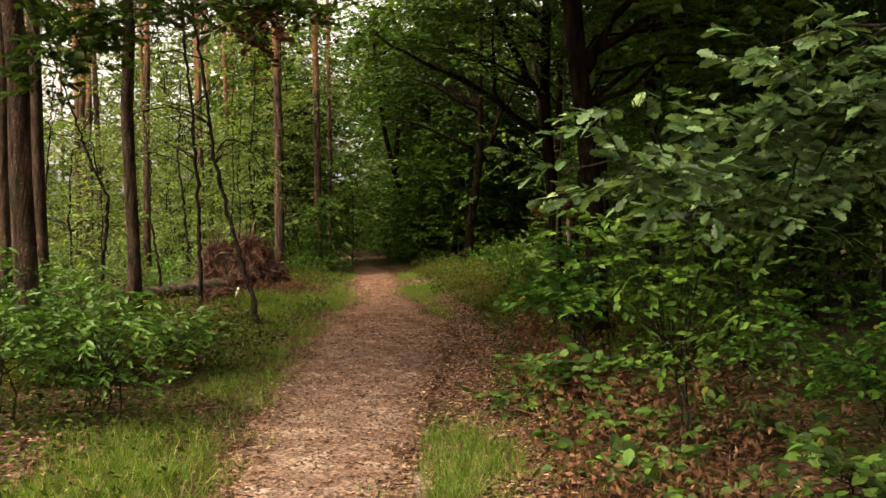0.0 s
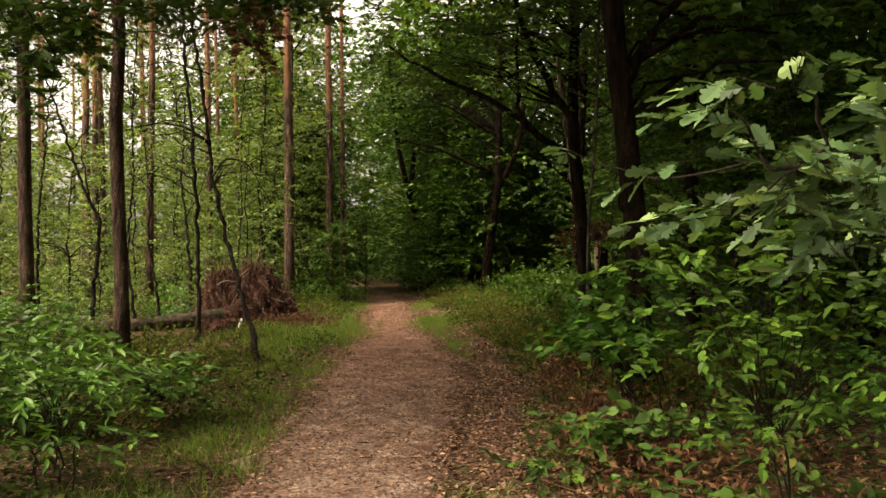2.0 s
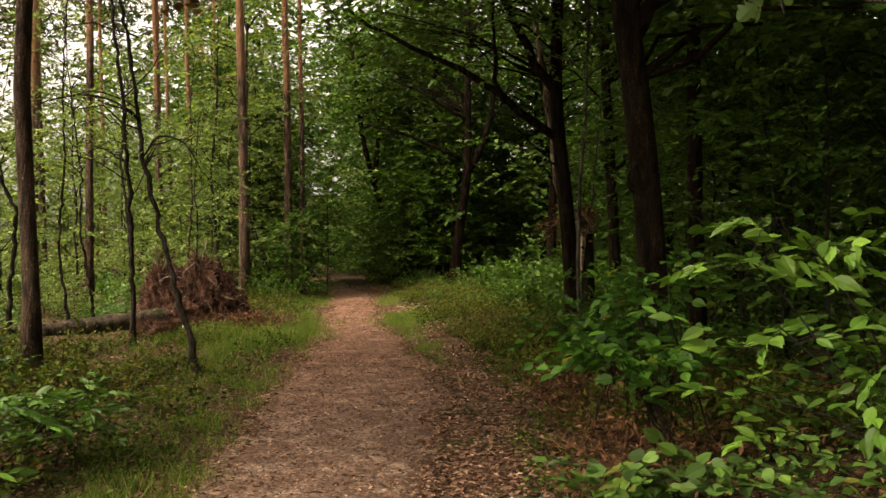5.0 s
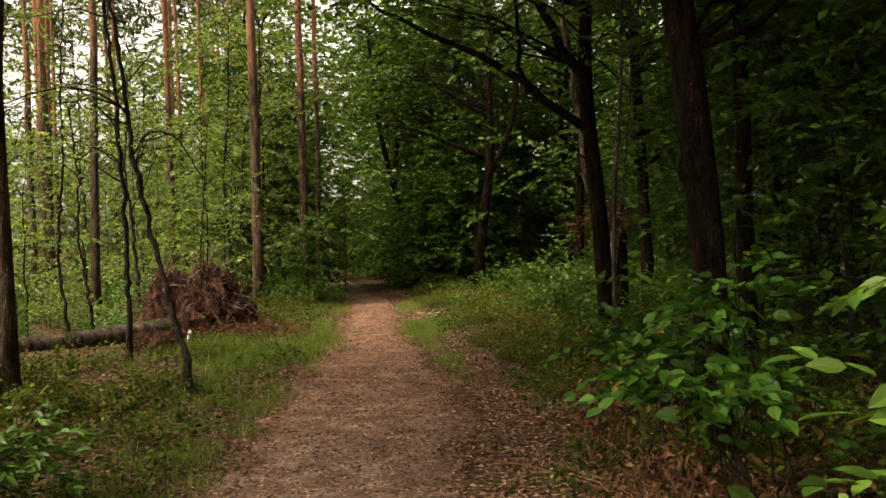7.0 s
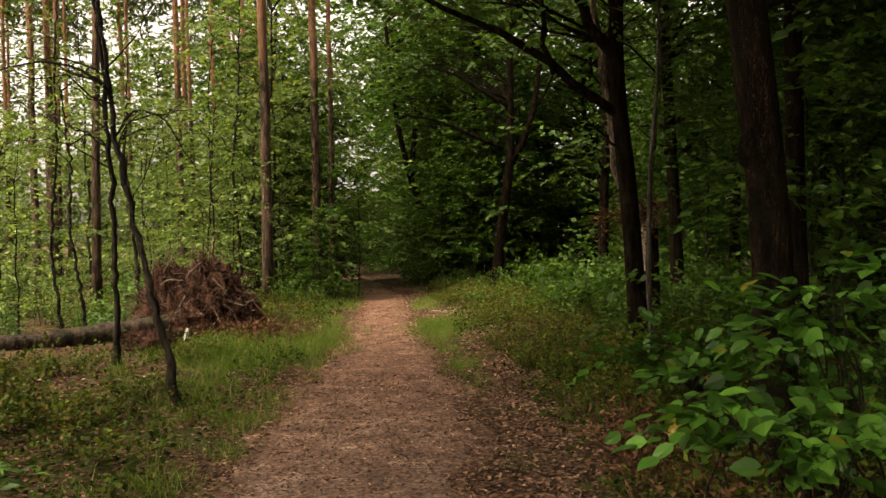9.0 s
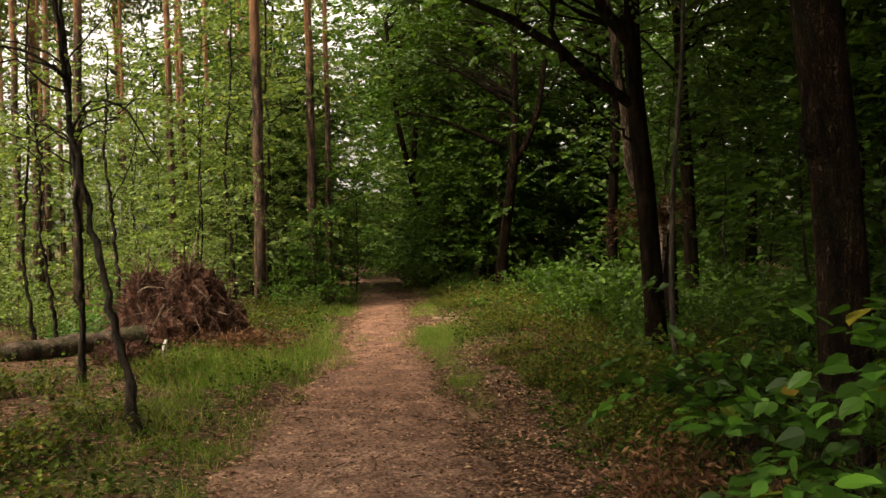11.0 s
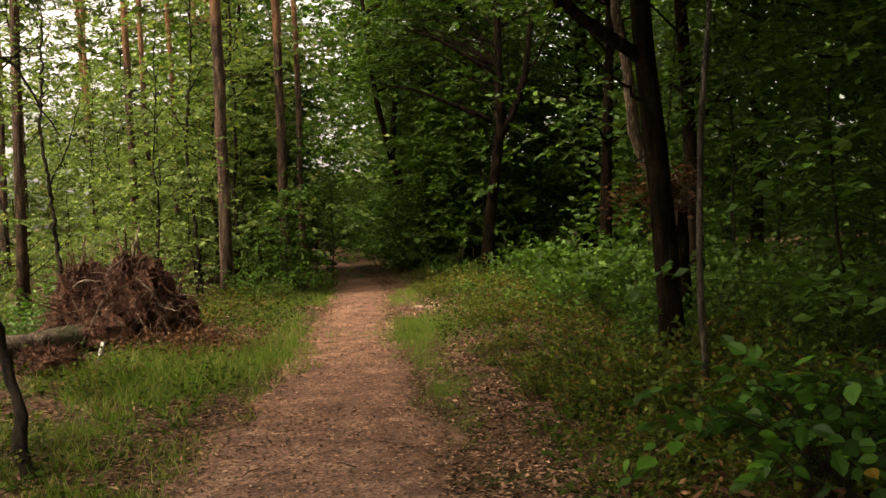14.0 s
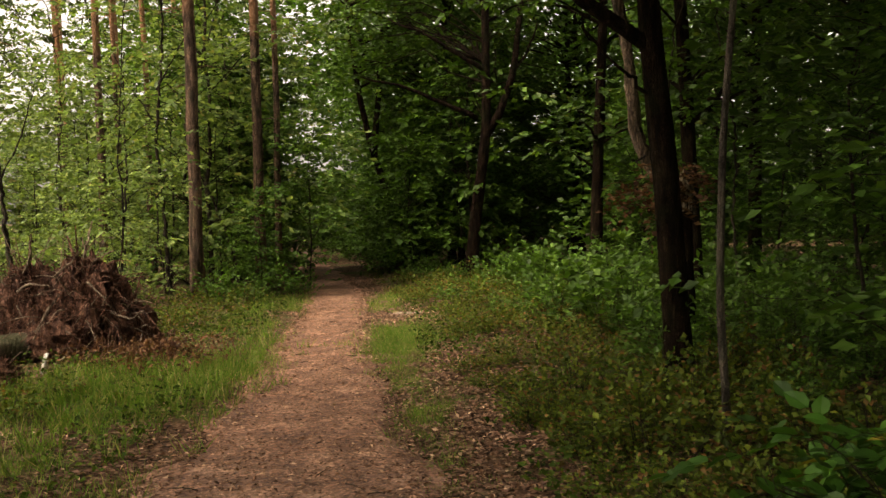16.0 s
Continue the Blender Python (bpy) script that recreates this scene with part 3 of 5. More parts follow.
oak(2.63, 15.1, [(2.64, 15.1, -0.1), (2.62, 15.1, 1.0), (2.61, 15.1, 2.8), (2.62, 15.1, 4.0), (2.8, 15.2, 9.5)], 0.105, 0.05, 23, "dark straight oak in the shaded thicket", canopy(5, 60, (3.2, 15.2, 7.5), 3.0, 3.0, 3.0))
oak(-0.58, 34, [(-0.6, 34, -0.3), (-0.34, 34, 1.88), (-0.05, 34, 3.54), (-0.04, 34, 4.77), (-0.01, 34, 6.93), (0.1, 34, 11)], 0.17, 0.05, 24, "forked oak with crooked dark limbs beyond the path", canopy(6, 74, (-0.4, 36.9, 7.6), 4.4, 2.2, 3.4),
    [([(-0.05, 34, 3.5), (0.45, 33.9, 4.18), (0.72, 33.9, 5.18), (0.95, 33.9, 6.89), (1.4, 34, 9)], 0.11, 0.04), ([(-0.28, 34, 3.9), (-1.22, 33.8, 4.38), (-2.37, 33.6, 4.85), (-3.24, 33.6, 5.03)], 0.075, 0.02),
     ([(-0.05, 34, 5.1), (-0.89, 33.8, 5.67), (-1.6, 33.7, 6.12), (-2.46, 33.6, 6.44)], 0.07, 0.02), ([(0.7, 33.9, 5.1), (1.1, 33.8, 5.6), (1.3, 33.8, 6.3)], 0.05, 0.015)], size=0.17, limb_r=0.03, twigs=16)
oak(-2.4, 40, [(-2.4, 40, -0.3), (-3.62, 40, 3.4), (-4.05, 40, 5.3), (-4.4, 40, 9)], 0.14, 0.06, 25, "twin-stemmed oak standing deep in the foliage", canopy(7, 40, (-2.4, 40.5, 8.2), 2.8, 2.0, 2.4),
    [([(-3.62, 40, 3.3), (-3.42, 40, 5.1), (-3.2, 40, 8)], 0.12, 0.05)])
oak(1.17, 15.1, [(1.19, 15.1, -0.1), (1.18, 15.1, 0.44), (1.13, 15.1, 0.91), (1.16, 15.1, 1.3), (1.17, 15.1, 1.82), (1.21, 15.1, 2.41), (1.28, 15.1, 2.9), (1.4, 15.2, 6.0)], 0.028, 0.013, 26, "thin crooked grey young oak", canopy(8, 26, (1.5, 15.3, 5.0), 1.4, 1.4, 1.5), size=0.09, limb_r=0.015, name="young_oak", sides=8, barkm=M_GREY)

# beeches whose layered crowns close the view over the path
for i, (x, y, tall, wide) in enumerate([(-2.3, 43.5, 13.0, 3.2), (-4.2, 50.0, 14.0, 3.4), (-1.2, 39.6, 12.0, 3.0), (-10.6, 46.0, 13.0, 2.8), (2.6, 39.0, 12.0, 3.2), (3.6, 42.0, 13.0, 3.4), (-8.2, 38.5, 9.5, 2.2)]):
    z0 = float(height(x, y))
    cl = np.r_[canopy(130 + i, 90, (x, y - 0.4, z0 + tall * 0.56), wide, wide * 0.8, tall * 0.4), canopy(150 + i, 18, (x, y - 0.6, z0 + 2.4), wide * 0.7, wide * 0.6, 0.9)]
    oak(x, y, [(x, y, z0 - 0.1), (x + 0.1, y, z0 + 2.5), (x - 0.1, y, z0 + 6.0), (x + 0.2, y, z0 + tall)], 0.13, 0.04, 260 + i, "beech with layered green foliage down to its foot", cl,
        size=0.2, twigs=13, leafm=M_BEECH, name="beech_tree", radius=0.85, limb_r=0.025, sides=10)

# trees of the dark side and the closing wood
rng = np.random.default_rng(5)
far_spots = [(4.2, 9.5), (5.8, 12.5), (4.6, 13.6), (6.8, 16.5), (4.0, 18.8), (5.4, 21), (8.6, 13.5), (9.5, 19), (7.3, 23.5), (3.2, 24.5), (4.9, 28), (8.2, 29), (2.2, 29.5), (5.8, 34.5), (2.9, 39), (-1.0, 40.5), (-2.4, 45), (9.6, 37),
             (1.4, 46), (-2.2, 50), (6.5, 44), (11.5, 26), (12.5, 33), (7.5, 3), (7.5, 8), (0.8, -10), (12, 8)]
for i, (x, y) in enumerate(far_spots):
    x, y = x + rng.uniform(-0.3, 0.3), y + rng.uniform(-0.3, 0.3)
    z0, hgt = float(height(x, y)), rng.uniform(9, 12.5)
    lx, ly = rng.uniform(-0.7, 0.7), rng.uniform(-0.4, 0.4)
    r = rng.uniform(0.09, 0.16)
    near = y < 25
    cl = np.r_[canopy(50 + i, 46, (x + lx * 0.6, y + ly, z0 + hgt * 0.68), 3.1, 3.0, hgt * 0.27), canopy(90 + i, 3 if i in (0, 1, 2, 6, 23, 24) else 10, (x, y, z0 + 3.6), 1.9, 1.7, 0.8)]
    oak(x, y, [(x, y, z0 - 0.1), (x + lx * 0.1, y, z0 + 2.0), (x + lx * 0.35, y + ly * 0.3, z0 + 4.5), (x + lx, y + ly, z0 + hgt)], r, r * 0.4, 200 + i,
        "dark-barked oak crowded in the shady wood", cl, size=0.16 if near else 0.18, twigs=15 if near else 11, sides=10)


# ---- understorey saplings: a few kinds, each built once and copied ----
def sapling(x, y, tall, seed, leafm, label, size, clumps, reach, name="sapling", lean=0.3, low=0.12, thick=0.028, twigs=7, group="understorey saplings", per_twig=8):
    ob = thing(name, on_ground(x, y, 0.04), label, "tree", group)
    rng = np.random.default_rng(seed)
    line = [(0, 0, 0), (rng.normal(0, 0.1), rng.normal(0, 0.1), tall * 0.35), (lean * rng.normal(0, 0.5), lean * rng.normal(0, 0.5), tall * 0.7), (lean * rng.normal(0, 1), lean * rng.normal(0, 1), tall)]
    pts = trunk_of(ob, line, thick, thick * 0.25, M_TWIG, 14, 7, 0.08, seed, 0.4, 0.02)
    cs = []
    for i in range(clumps):
        u = low + (1 - low) * (i + rng.uniform(0, 1)) / clumps
        a = rng.uniform(0, 2 * np.pi)
        r = reach * rng.uniform(0.35, 1.0) * (1.15 - 0.75 * u)
        b = pts[int(u * (len(pts) - 1))]
        cs.append((b[0] + np.cos(a) * r, b[1] + np.sin(a) * r, b[2] + 0.15 * r + rng.normal(0, 0.08)))
    crowned(ob, pts, cs, 0.5, twigs, per_twig, size, leafm, M_TWIG, seed, 0.012, twig_len=0.42, flat=0.22)
    return ob


rng = np.random.default_rng(77)
beech_kinds = [sapling(-1.9 + 1.1 * k, 38 + 0.7 * k, (4.2, 5.2, 3.4, 6.0)[k], 300 + k, M_BEECH, "leafy young beech with layered dark green foliage", 0.165, (34, 40, 29, 44)[k], (1.5, 1.7, 1.4, 1.8)[k], "young_beech", per_twig=7) for k in range(4)]
light_kinds = [sapling(-7.5 - 1.4 * k, 31 + 1.3 * k, (4.6, 3.4, 5.8)[k], 330 + k, M_LIGHT, "slender hazel sapling with thin light green foliage", 0.1, (26, 22, 32)[k], (1.3, 1.2, 1.5)[k], "hazel_sapling", twigs=9, per_twig=9) for k in range(3)]


def repeat(kinds, spots, lo=0.8, hi=1.2):
    for i, (x, y) in enumerate(spots):
        s = rng.uniform(lo, hi)
        m = Matrix.Translation(on_ground(x, y, 0.04)) @ Matrix.Rotation(rng.uniform(0, 6.28), 4, "Z") @ Matrix.Diagonal((s, s, s * rng.uniform(0.9, 1.1), 1))
        copy_thing(kinds[i % len(kinds)], m)


def scatter(n, x0, x1, y0, y1, keep):
    out = []
    while len(out) < n:
        x, y = rng.uniform(x0, x1), rng.uniform(y0, y1)
        if keep(x, y):
            out.append((x, y))
    return out


def clear(x, y, left=0.8, right=0.8):
    return x < path_left(y) - left or x > path_right(y) + right


repeat(beech_kinds, scatter(40, -4.6, 7, 29, 48, lambda x, y: x > path_right(y) + 1.5 + (0.9 if y < 33 else 0) and not (y < 35.5 and -2.6 < x < 2.2)), 0.8, 1.35)
repeat(beech_kinds, scatter(30, 2.4, 11, 12, 30, lambda x, y: x > 2.6 + 0.02 * y), 0.5, 0.95)
shade_kinds = [sapling(5.2 + 1.3 * k, 19.5 + 2.0 * k, (6.0, 7.0)[k], 345 + k, M_BEECH, "tall young beech with its foliage held high", 0.095, (46, 52)[k], (2.2, 2.5)[k], "young_beech", low=0.42, twigs=10, per_twig=10) for k in range(2)]
repeat(shade_kinds, scatter(26, 2.8, 10, 10.5, 27, lambda x, y: x > 3.0 + 0.02 * y), 0.75, 1.1)
repeat(beech_kinds, scatter(12, -8.5, -5.6, 33, 48, lambda x, y: x < path_left(y) - 1.0), 0.8, 1.2)
repeat(beech_kinds, [(path_right(q) + 2.2, q) for q in (38, 41, 44)] + [(path_left(q) - 2.3, q) for q in (37, 40.5, 43.5, 46.5, 49.5)] + [(-10.5, 74), (-9, 72.5), (-7.2, 63), (-6.2, 58), (-12.5, 75.5), (-4.6, 53.5)], 0.9, 1.3)
repeat(light_kinds, scatter(44, -28, -7, 21, 52, lambda x, y: x < path_left(y) - 2.0 and not (x > -9 and y < 27)), 0.7, 1.35)
repeat(light_kinds, [(-6.6, 25.5), (-7.8, 27.3), (-6.4, 31.5), (-9.5, 18.5), (-10.5, 15.5), (-8.2, 20.5), (-7.4, 34), (-6.9, 29)], 0.6, 1.0)
repeat(light_kinds, [(-6.6, 34), (-7.2, 32), (-6.3, 35.5), (-8.2, 36), (-7.6, 38), (-6.5, 31)], 1.5, 2.0)
repeat(light_kinds, scatter(5, -26, -8, 36, 54, lambda x, y: x < path_left(y) - 1.5), 1.9, 2.5)
repeat(beech_kinds, [(-4.9, 28.9), (-4.3, 31.2), (-5.6, 29.6)], 0.45, 0.8)
repeat(beech_kinds, [(-2.6, 37.6), (-3.1, 38.9), (-2.2, 36.6)], 0.55, 0.8)

# far woods that close the view
g, gt = Geo(), Geo()
rng2 = np.random.default_rng(9)


def ring(n, a0, a1, r0, r1, top, power=1.0):
    a, r = rng2.uniform(a0, a1, n), rng2.uniform(r0, r1, n)
    fx, fy = np.sin(a) * r, np.cos(a) * r
    ok = (fx < path_left(fy) - 1.5) | (fx > path_right(fy) + 1.5)
    return np.stack([fx, fy, top * rng2.uniform(0, 1, n) ** power], -1)[ok]


foliage(g, None, rng2, np.r_[ring(1150, -0.17, 1.0, 52, 76, 10.5), ring(700, -0.2, 0.35, 56, 82, 16, 0.9), ring(450, -0.3, 0.4, 56, 84, 4), ring(420, -0.36, 0.03, 84, 97, 17, 0.9), ring(330, -0.24, 0.02, 58, 82, 25, 0.55), ring(160, -0.3, 0.0, 84, 95, 5)], 1.2, 5, 7, 0.48, BLADE, 0.35, 0.9)
tagged(new("far_woods", g.mesh("far_woods", M_BEECH)), "far dense green woodland foliage closing the view", "woods", kind="stuff")
g = Geo()
foliage(g, None, rng2, np.r_[ring(1250, -1.1, -0.13, 46, 74, 7.0, 0.9), ring(420, -1.0, -0.1, 46, 74, 13, 0.7)], 1.1, 6, 8, 0.29, BLADE, 0.35, 0.8)
tagged(new("far_thicket", g.mesh("far_thicket", M_LIGHT)), "far light green thicket behind the pine stand", "woods", kind="stuff")
g = Geo()
cs = np.r_[ring(420, -1.2, -0.1, 50, 90, 9) + np.array([0, 0, 10.0]), ring(170, -1.2, -0.25, 50, 90, 6) + np.array([0, 0, 5.0])]
foliage(g, None, rng2, cs, 1.6, 9, 7, 0.48, BLADE, 0.5, 0.8, width=0.6)
tagged(new("far_pine_crowns", g.mesh("far_pine_crowns", M_NEEDLE)), "far dark green pine crowns against the pale sky", "woods", kind="stuff")
g = Geo()
n_c = 2500
# high clumps added to keep sky light off the right side
cs = np.stack([rng2.uniform(3.0, 34, n_c), rng2.uniform(-14, 52, n_c), rng2.uniform(8.5, 13, n_c)], -1)
cs[:, 2] = np.where(cs[:, 0] > 13, rng2.uniform(0.5, 13, n_c), cs[:, 2])
over = np.stack([rng2.uniform(-1.2, 12, 900), rng2.uniform(8.5, 27, 900), rng2.uniform(7.5, 12, 900)], -1)
cs = cs[((cs[:, 0] > 7) | (cs[:, 1] > 8.5) | (cs[:, 1] < -4)) & ((cs[:, 0] > 13) | (cs[:, 1] < 26))]
cs = cs[(cs[:, 0] < 13) | (cs[:, 2] < 8.5) | (cs[:, 1] < 12)]
# unseen clumps added to block the sun over the near right verge
shade_near = np.stack([rng2.uniform(-4.2, -1.0, 60), rng2.uniform(-2, 6.5, 60), rng2.uniform(9, 12, 60)], -1)
over = over[(over[:, 0] > -2.5) | (over[:, 1] < 19)]
# unseen overhead patches, added sunward of the path and verge they shade
behind = np.stack([rng2.uniform(-12, 0.5, 240), rng2.uniform(4.8, 15, 240), rng2.uniform(8, 12, 240)], -1)
above = np.stack([rng2.uniform(-4.5, 3.5, 165), rng2.uniform(-1, 10, 165), rng2.uniform(9, 12.5, 165)], -1)
shade = np.stack([rng2.uniform(-3.6, 0.8, 430), rng2.uniform(7, 21, 430), rng2.uniform(8.8, 12, 430)], -1)
tunnel = np.stack([rng2.uniform(-9, -0.5, 170), rng2.uniform(36, 60, 170), 4.2 + 7 * rng2.uniform(0, 1, 170)], -1)
foliage(g, None, rng2, tunnel, 0.9, 6, 7, 0.2, BLADE, 0.35, 0.6)
foliage(g, None, rng2, np.r_[cs, over, behind, above, shade, shade_near], 1.3, 3, 6, 0.45, BLADE, 0.4, 1.1)
tagged(new("wood_canopy", g.mesh("wood_canopy", M_OAKLEAF)), "dark green broadleaf canopy with unseen leaf patches added to shade the ground", "woods", kind="stuff")
g = Geo()
a = rng2.uniform(1.2, 5.1, 800)
r = rng2.uniform(22, 40, 800)
cs = np.stack([np.sin(a) * r, np.cos(a) * r, rng2.uniform(0, 13, 800)], -1)
foliage(g, None, rng2, cs, 1.6, 3, 6, 0.6, BLADE, 0.4, 1.3)
tagged(new("woods_behind", g.mesh("woods_behind", M_BEECH)), "dense green woodland foliage round the clearing behind", "woods", kind="stuff")


# ---- thin dark saplings on the left verge ----
def thin_tree(x, y, line, r0, r1, seed, label, limbs=(), clumps=(), size=0.07, leafm=None, name="thin_tree", twigs=8):
    base = np.array(on_ground(x, y, 0.05))
    ob = thing(name, tuple(base), label, "tree")
    loc = [tuple(np.array(p) - base) for p in line]
    loc[0] = (loc[0][0], loc[0][1], 0.0)
    pts = trunk_of(ob, loc, r0, r1, M_TWIG, 64, 9, 0.3, seed, 0.9, 0.014)
    if len(clumps) or limbs:
        ex = [([tuple(np.array(q) - base) for q in e[0]], e[1], e[2]) for e in limbs]
        cl = np.asarray(clumps, float) - base if len(clumps) else np.zeros((0, 3))
        rg = np.random.default_rng(seed)
        wood = Geo()
        for i, c in enumerate(cl):
            k = int(np.argmin(np.abs(pts[:, 2] - c[2] + 0.3)))
            limb(wood, pts[k], c, 0.012, seed * 13 + i, 0.08)
        for e in ex:
            p = bend(e[0], 10, seed, 0.012)
            one = Geo()
            one.tube(p, np.linspace(e[1], e[2], len(p)), 6)
            part("limb", one, M_TWIG, ob, smooth=True)
        if len(cl):
            tagged(part("branchwork", wood, M_TWIG, ob, smooth=True), kind="stuff")
        if len(cl):
            leaf = Geo()
            foliage(leaf, None, rg, cl, 0.45, twigs, 7, size, BLADE, 0.3, 0.4)
            part("crown", leaf, leafm or M_LIGHT, ob)
    return ob


rc = np.random.default_rng(41)
thin_tree(-3.24, 13.84, [(-3.22, 13.82, 0), (-3.32, 13.88, 0.15), (-3.52, 14.1, 0.85), (-3.83, 14.4, 1.7), (-4.06, 14.55, 2.45), (-4.14, 14.6, 3.2), (-4.2, 14.6, 3.8), (-4.26, 14.6, 4.26), (-4.4, 14.6, 5.0), (-4.6, 14.7, 7.2)], 0.034, 0.012, 61,
          "thin leaning dark young tree with a crooked stem", [([(-4.1, 14.58, 3.0), (-4.36, 14.5, 3.27), (-4.66, 14.5, 3.32), (-5.14, 14.5, 3.28), (-5.6, 14.5, 3.1)], 0.018, 0.005),
          ([(-4.0, 14.55, 2.65), (-3.84, 14.5, 2.84), (-3.67, 14.5, 2.83), (-3.44, 14.5, 2.56), (-3.2, 14.4, 2.2)], 0.016, 0.004), ([(-4.1, 14.6, 4.0), (-4.7, 14.6, 4.2), (-5.2, 14.6, 4.1)], 0.014, 0.004)],
          np.r_[blob(rc, 9, (-4.6, 14.8, 5.6), 1.5, 1.2, 1.3), blob(rc, 4, (-3.5, 14.4, 2.75), 0.4, 0.3, 0.25), blob(rc, 4, (-5.1, 14.6, 3.4), 0.7, 0.4, 0.3)], twigs=5)
thin_tree(-4.86, 16.4, [(-4.86, 16.4, 0), (-4.87, 16.4, 0.5), (-4.87, 16.4, 2.18), (-4.94, 16.4, 3.43), (-5.05, 16.4, 4.78), (-5.2, 16.5, 7)], 0.036, 0.012, 62,
          "thin upright dark young tree", [([(-4.9, 16.4, 2.4), (-5.3, 16.3, 2.7), (-5.9, 16.3, 2.75)], 0.012, 0.004), ([(-4.95, 16.4, 3.5), (-4.5, 16.3, 3.9), (-4.2, 16.3, 4.4)], 0.012, 0.004)],
          np.r_[blob(rc, 9, (-5.1, 16.6, 5.6), 1.4, 1.2, 1.3), blob(rc, 4, (-5.6, 16.4, 3.1), 0.7, 0.5, 0.4)], twigs=5)
thin_tree(-6.43, 16, [(-6.43, 16, 0), (-6.42, 16, 0.77), (-6.33, 16, 1.5), (-6.27, 16, 2.05), (-6.48, 16, 2.38), (-6.74, 16, 3.15), (-7.01, 16, 3.91), (-7.2, 16, 4.6)], 0.036, 0.01, 63,
          "bent bare young tree with twisted twigs", [([(-6.45, 16, 2.35), (-6.56, 16, 2.95), (-6.5, 15.9, 3.6)], 0.014, 0.004), ([(-6.56, 16, 2.9), (-7.04, 15.9, 3.06), (-7.51, 15.9, 3.26)], 0.012, 0.004),
          ([(-6.75, 16, 3.1), (-6.4, 16, 3.5), (-6.3, 16, 4.2)], 0.01, 0.003), ([(-6.9, 16, 3.6), (-7.4, 16, 3.7), (-7.8, 16, 4.1)], 0.01, 0.003)], blob(rc, 4, (-6.9, 16.1, 4.4), 0.7, 0.5, 0.4), twigs=4)
thin_tree(-6.94, 29.3, [(-6.94, 29.3, 0), (-6.96, 29.3, 1.07), (-7.11, 29.3, 3.23), (-6.88, 29.3, 5.12), (-6.8, 29.3, 7.5)], 0.045, 0.015, 64, "slim dark young tree among light green leaves",
          [([(-7.05, 29.3, 4.3), (-6.4, 29.2, 5.3), (-6.0, 29.2, 6)], 0.02, 0.006), ([(-7.1, 29.3, 3.6), (-7.7, 29.2, 4.6), (-8.1, 29.2, 5.6)], 0.02, 0.006)], blob(rc, 14, (-6.9, 29.3, 5.6), 1.6, 1.2, 1.6))
thin_tree(-6.9, 22.3, [(-6.88, 22.3, 0), (-6.9, 22.3, 0.96), (-6.98, 22.3, 2.07), (-7.08, 22.3, 3.0), (-7.0, 22.4, 4.8)], 0.04, 0.012, 65, "slim crooked young tree behind the fallen trunk",
          [([(-6.98, 22.3, 2.2), (-6.6, 22.2, 2.8), (-6.4, 22.2, 3.5)], 0.016, 0.005)], blob(rc, 12, (-7.0, 22.4, 4.2), 1.3, 1.1, 1.0))
thin_tree(-5.9, 31, [(-5.75, 30.6, 0), (-5.9, 30.6, 0.9), (-6.3, 30.6, 2.0), (-6.9, 30.6, 3.2)], 0.035, 0.012, 66, "leaning dead thin stem between the pines")
thin_tree(-6.5, 19.2, [(-6.5, 19.2, 0), (-6.55, 19.2, 0.8), (-6.7, 19.2, 1.7), (-6.65, 19.2, 2.6), (-6.8, 19.2, 4)], 0.026, 0.01, 67, "thin dark stem beside the fallen trunk", (), blob(rc, 8, (-6.7, 19.2, 3.6), 0.9, 0.8, 0.8))


# thin stems scattered through the stand and the dark thicket
rs = np.random.default_rng(123)
for k in range(24):
    left_side = k < 9
    x, y = (rs.uniform(-15, -7), rs.uniform(18, 36)) if left_side else (rs.uniform(2.3, 8.5), rs.uniform(12.5, 27))
    z0, tall = float(height(x, y)), rs.uniform(3.5, 7.5)
    lean = rs.normal(0, 0.35, 2)
    line = [(x, y, z0)] + [(x + lean[0] * u * u + rs.normal(0, 0.09), y + lean[1] * u * u, z0 + tall * u) for u in (0.2, 0.4, 0.6, 0.8, 1.0)]
    tip = np.array(line[-1])
    thin_tree(x, y, line, rs.uniform(0.02, 0.036), 0.008, 900 + k, "thin dark crooked stem with a few leafy twigs" if left_side else "thin dark stem crowded in the shady thicket",
              [([line[3], tuple(np.array(line[3]) + np.array([rs.normal(0, 0.5), rs.normal(0, 0.3), 0.5])), tuple(np.array(line[3]) + np.array([rs.normal(0, 0.9), rs.normal(0, 0.4), 0.9]))], 0.012, 0.003)],
              blob(rs, 6, tip, 0.9, 0.8, 0.7), size=0.1, leafm=M_LIGHT if left_side else M_BEECH, name="thin_tree", twigs=5)


# ---- snapped tree on the right ----
snag = thing("snapped_tree", on_ground(1.8, 19.3, 0.05), "snapped tree with pale splintered wood leaning on itself", "tree")
g = Geo()
g.tube(bend([(0, 0, 0), (0.02, 0, 0.9), (0.0, 0, 1.75)], 10), np.linspace(0.12, 0.095, 11), 11, 0.1, 3)
part("trunk", g, M_OAKBARK, snag, smooth=True)
g = Geo()
for i in range(9):
    a = i * 0.7
    g.tube([(0.07 * math.cos(a), 0.07 * math.sin(a), 1.6), (0.075 * math.cos(a), 0.075 * math.sin(a), 1.8), (0.06 * math.cos(a), 0.06 * math.sin(a), 1.9 + 0.14 * (i * 37 % 5) / 4)], [0.045, 0.036, 0.006], 4)
g.tube([(-0.1, -0.06, 1.0), (-0.09, -0.07, 1.4), (-0.05, -0.06, 1.85)], [0.02, 0.07, 0.05], 6)
part("splinters", g, M_WOOD, snag, "pale torn wood")
g = Geo()
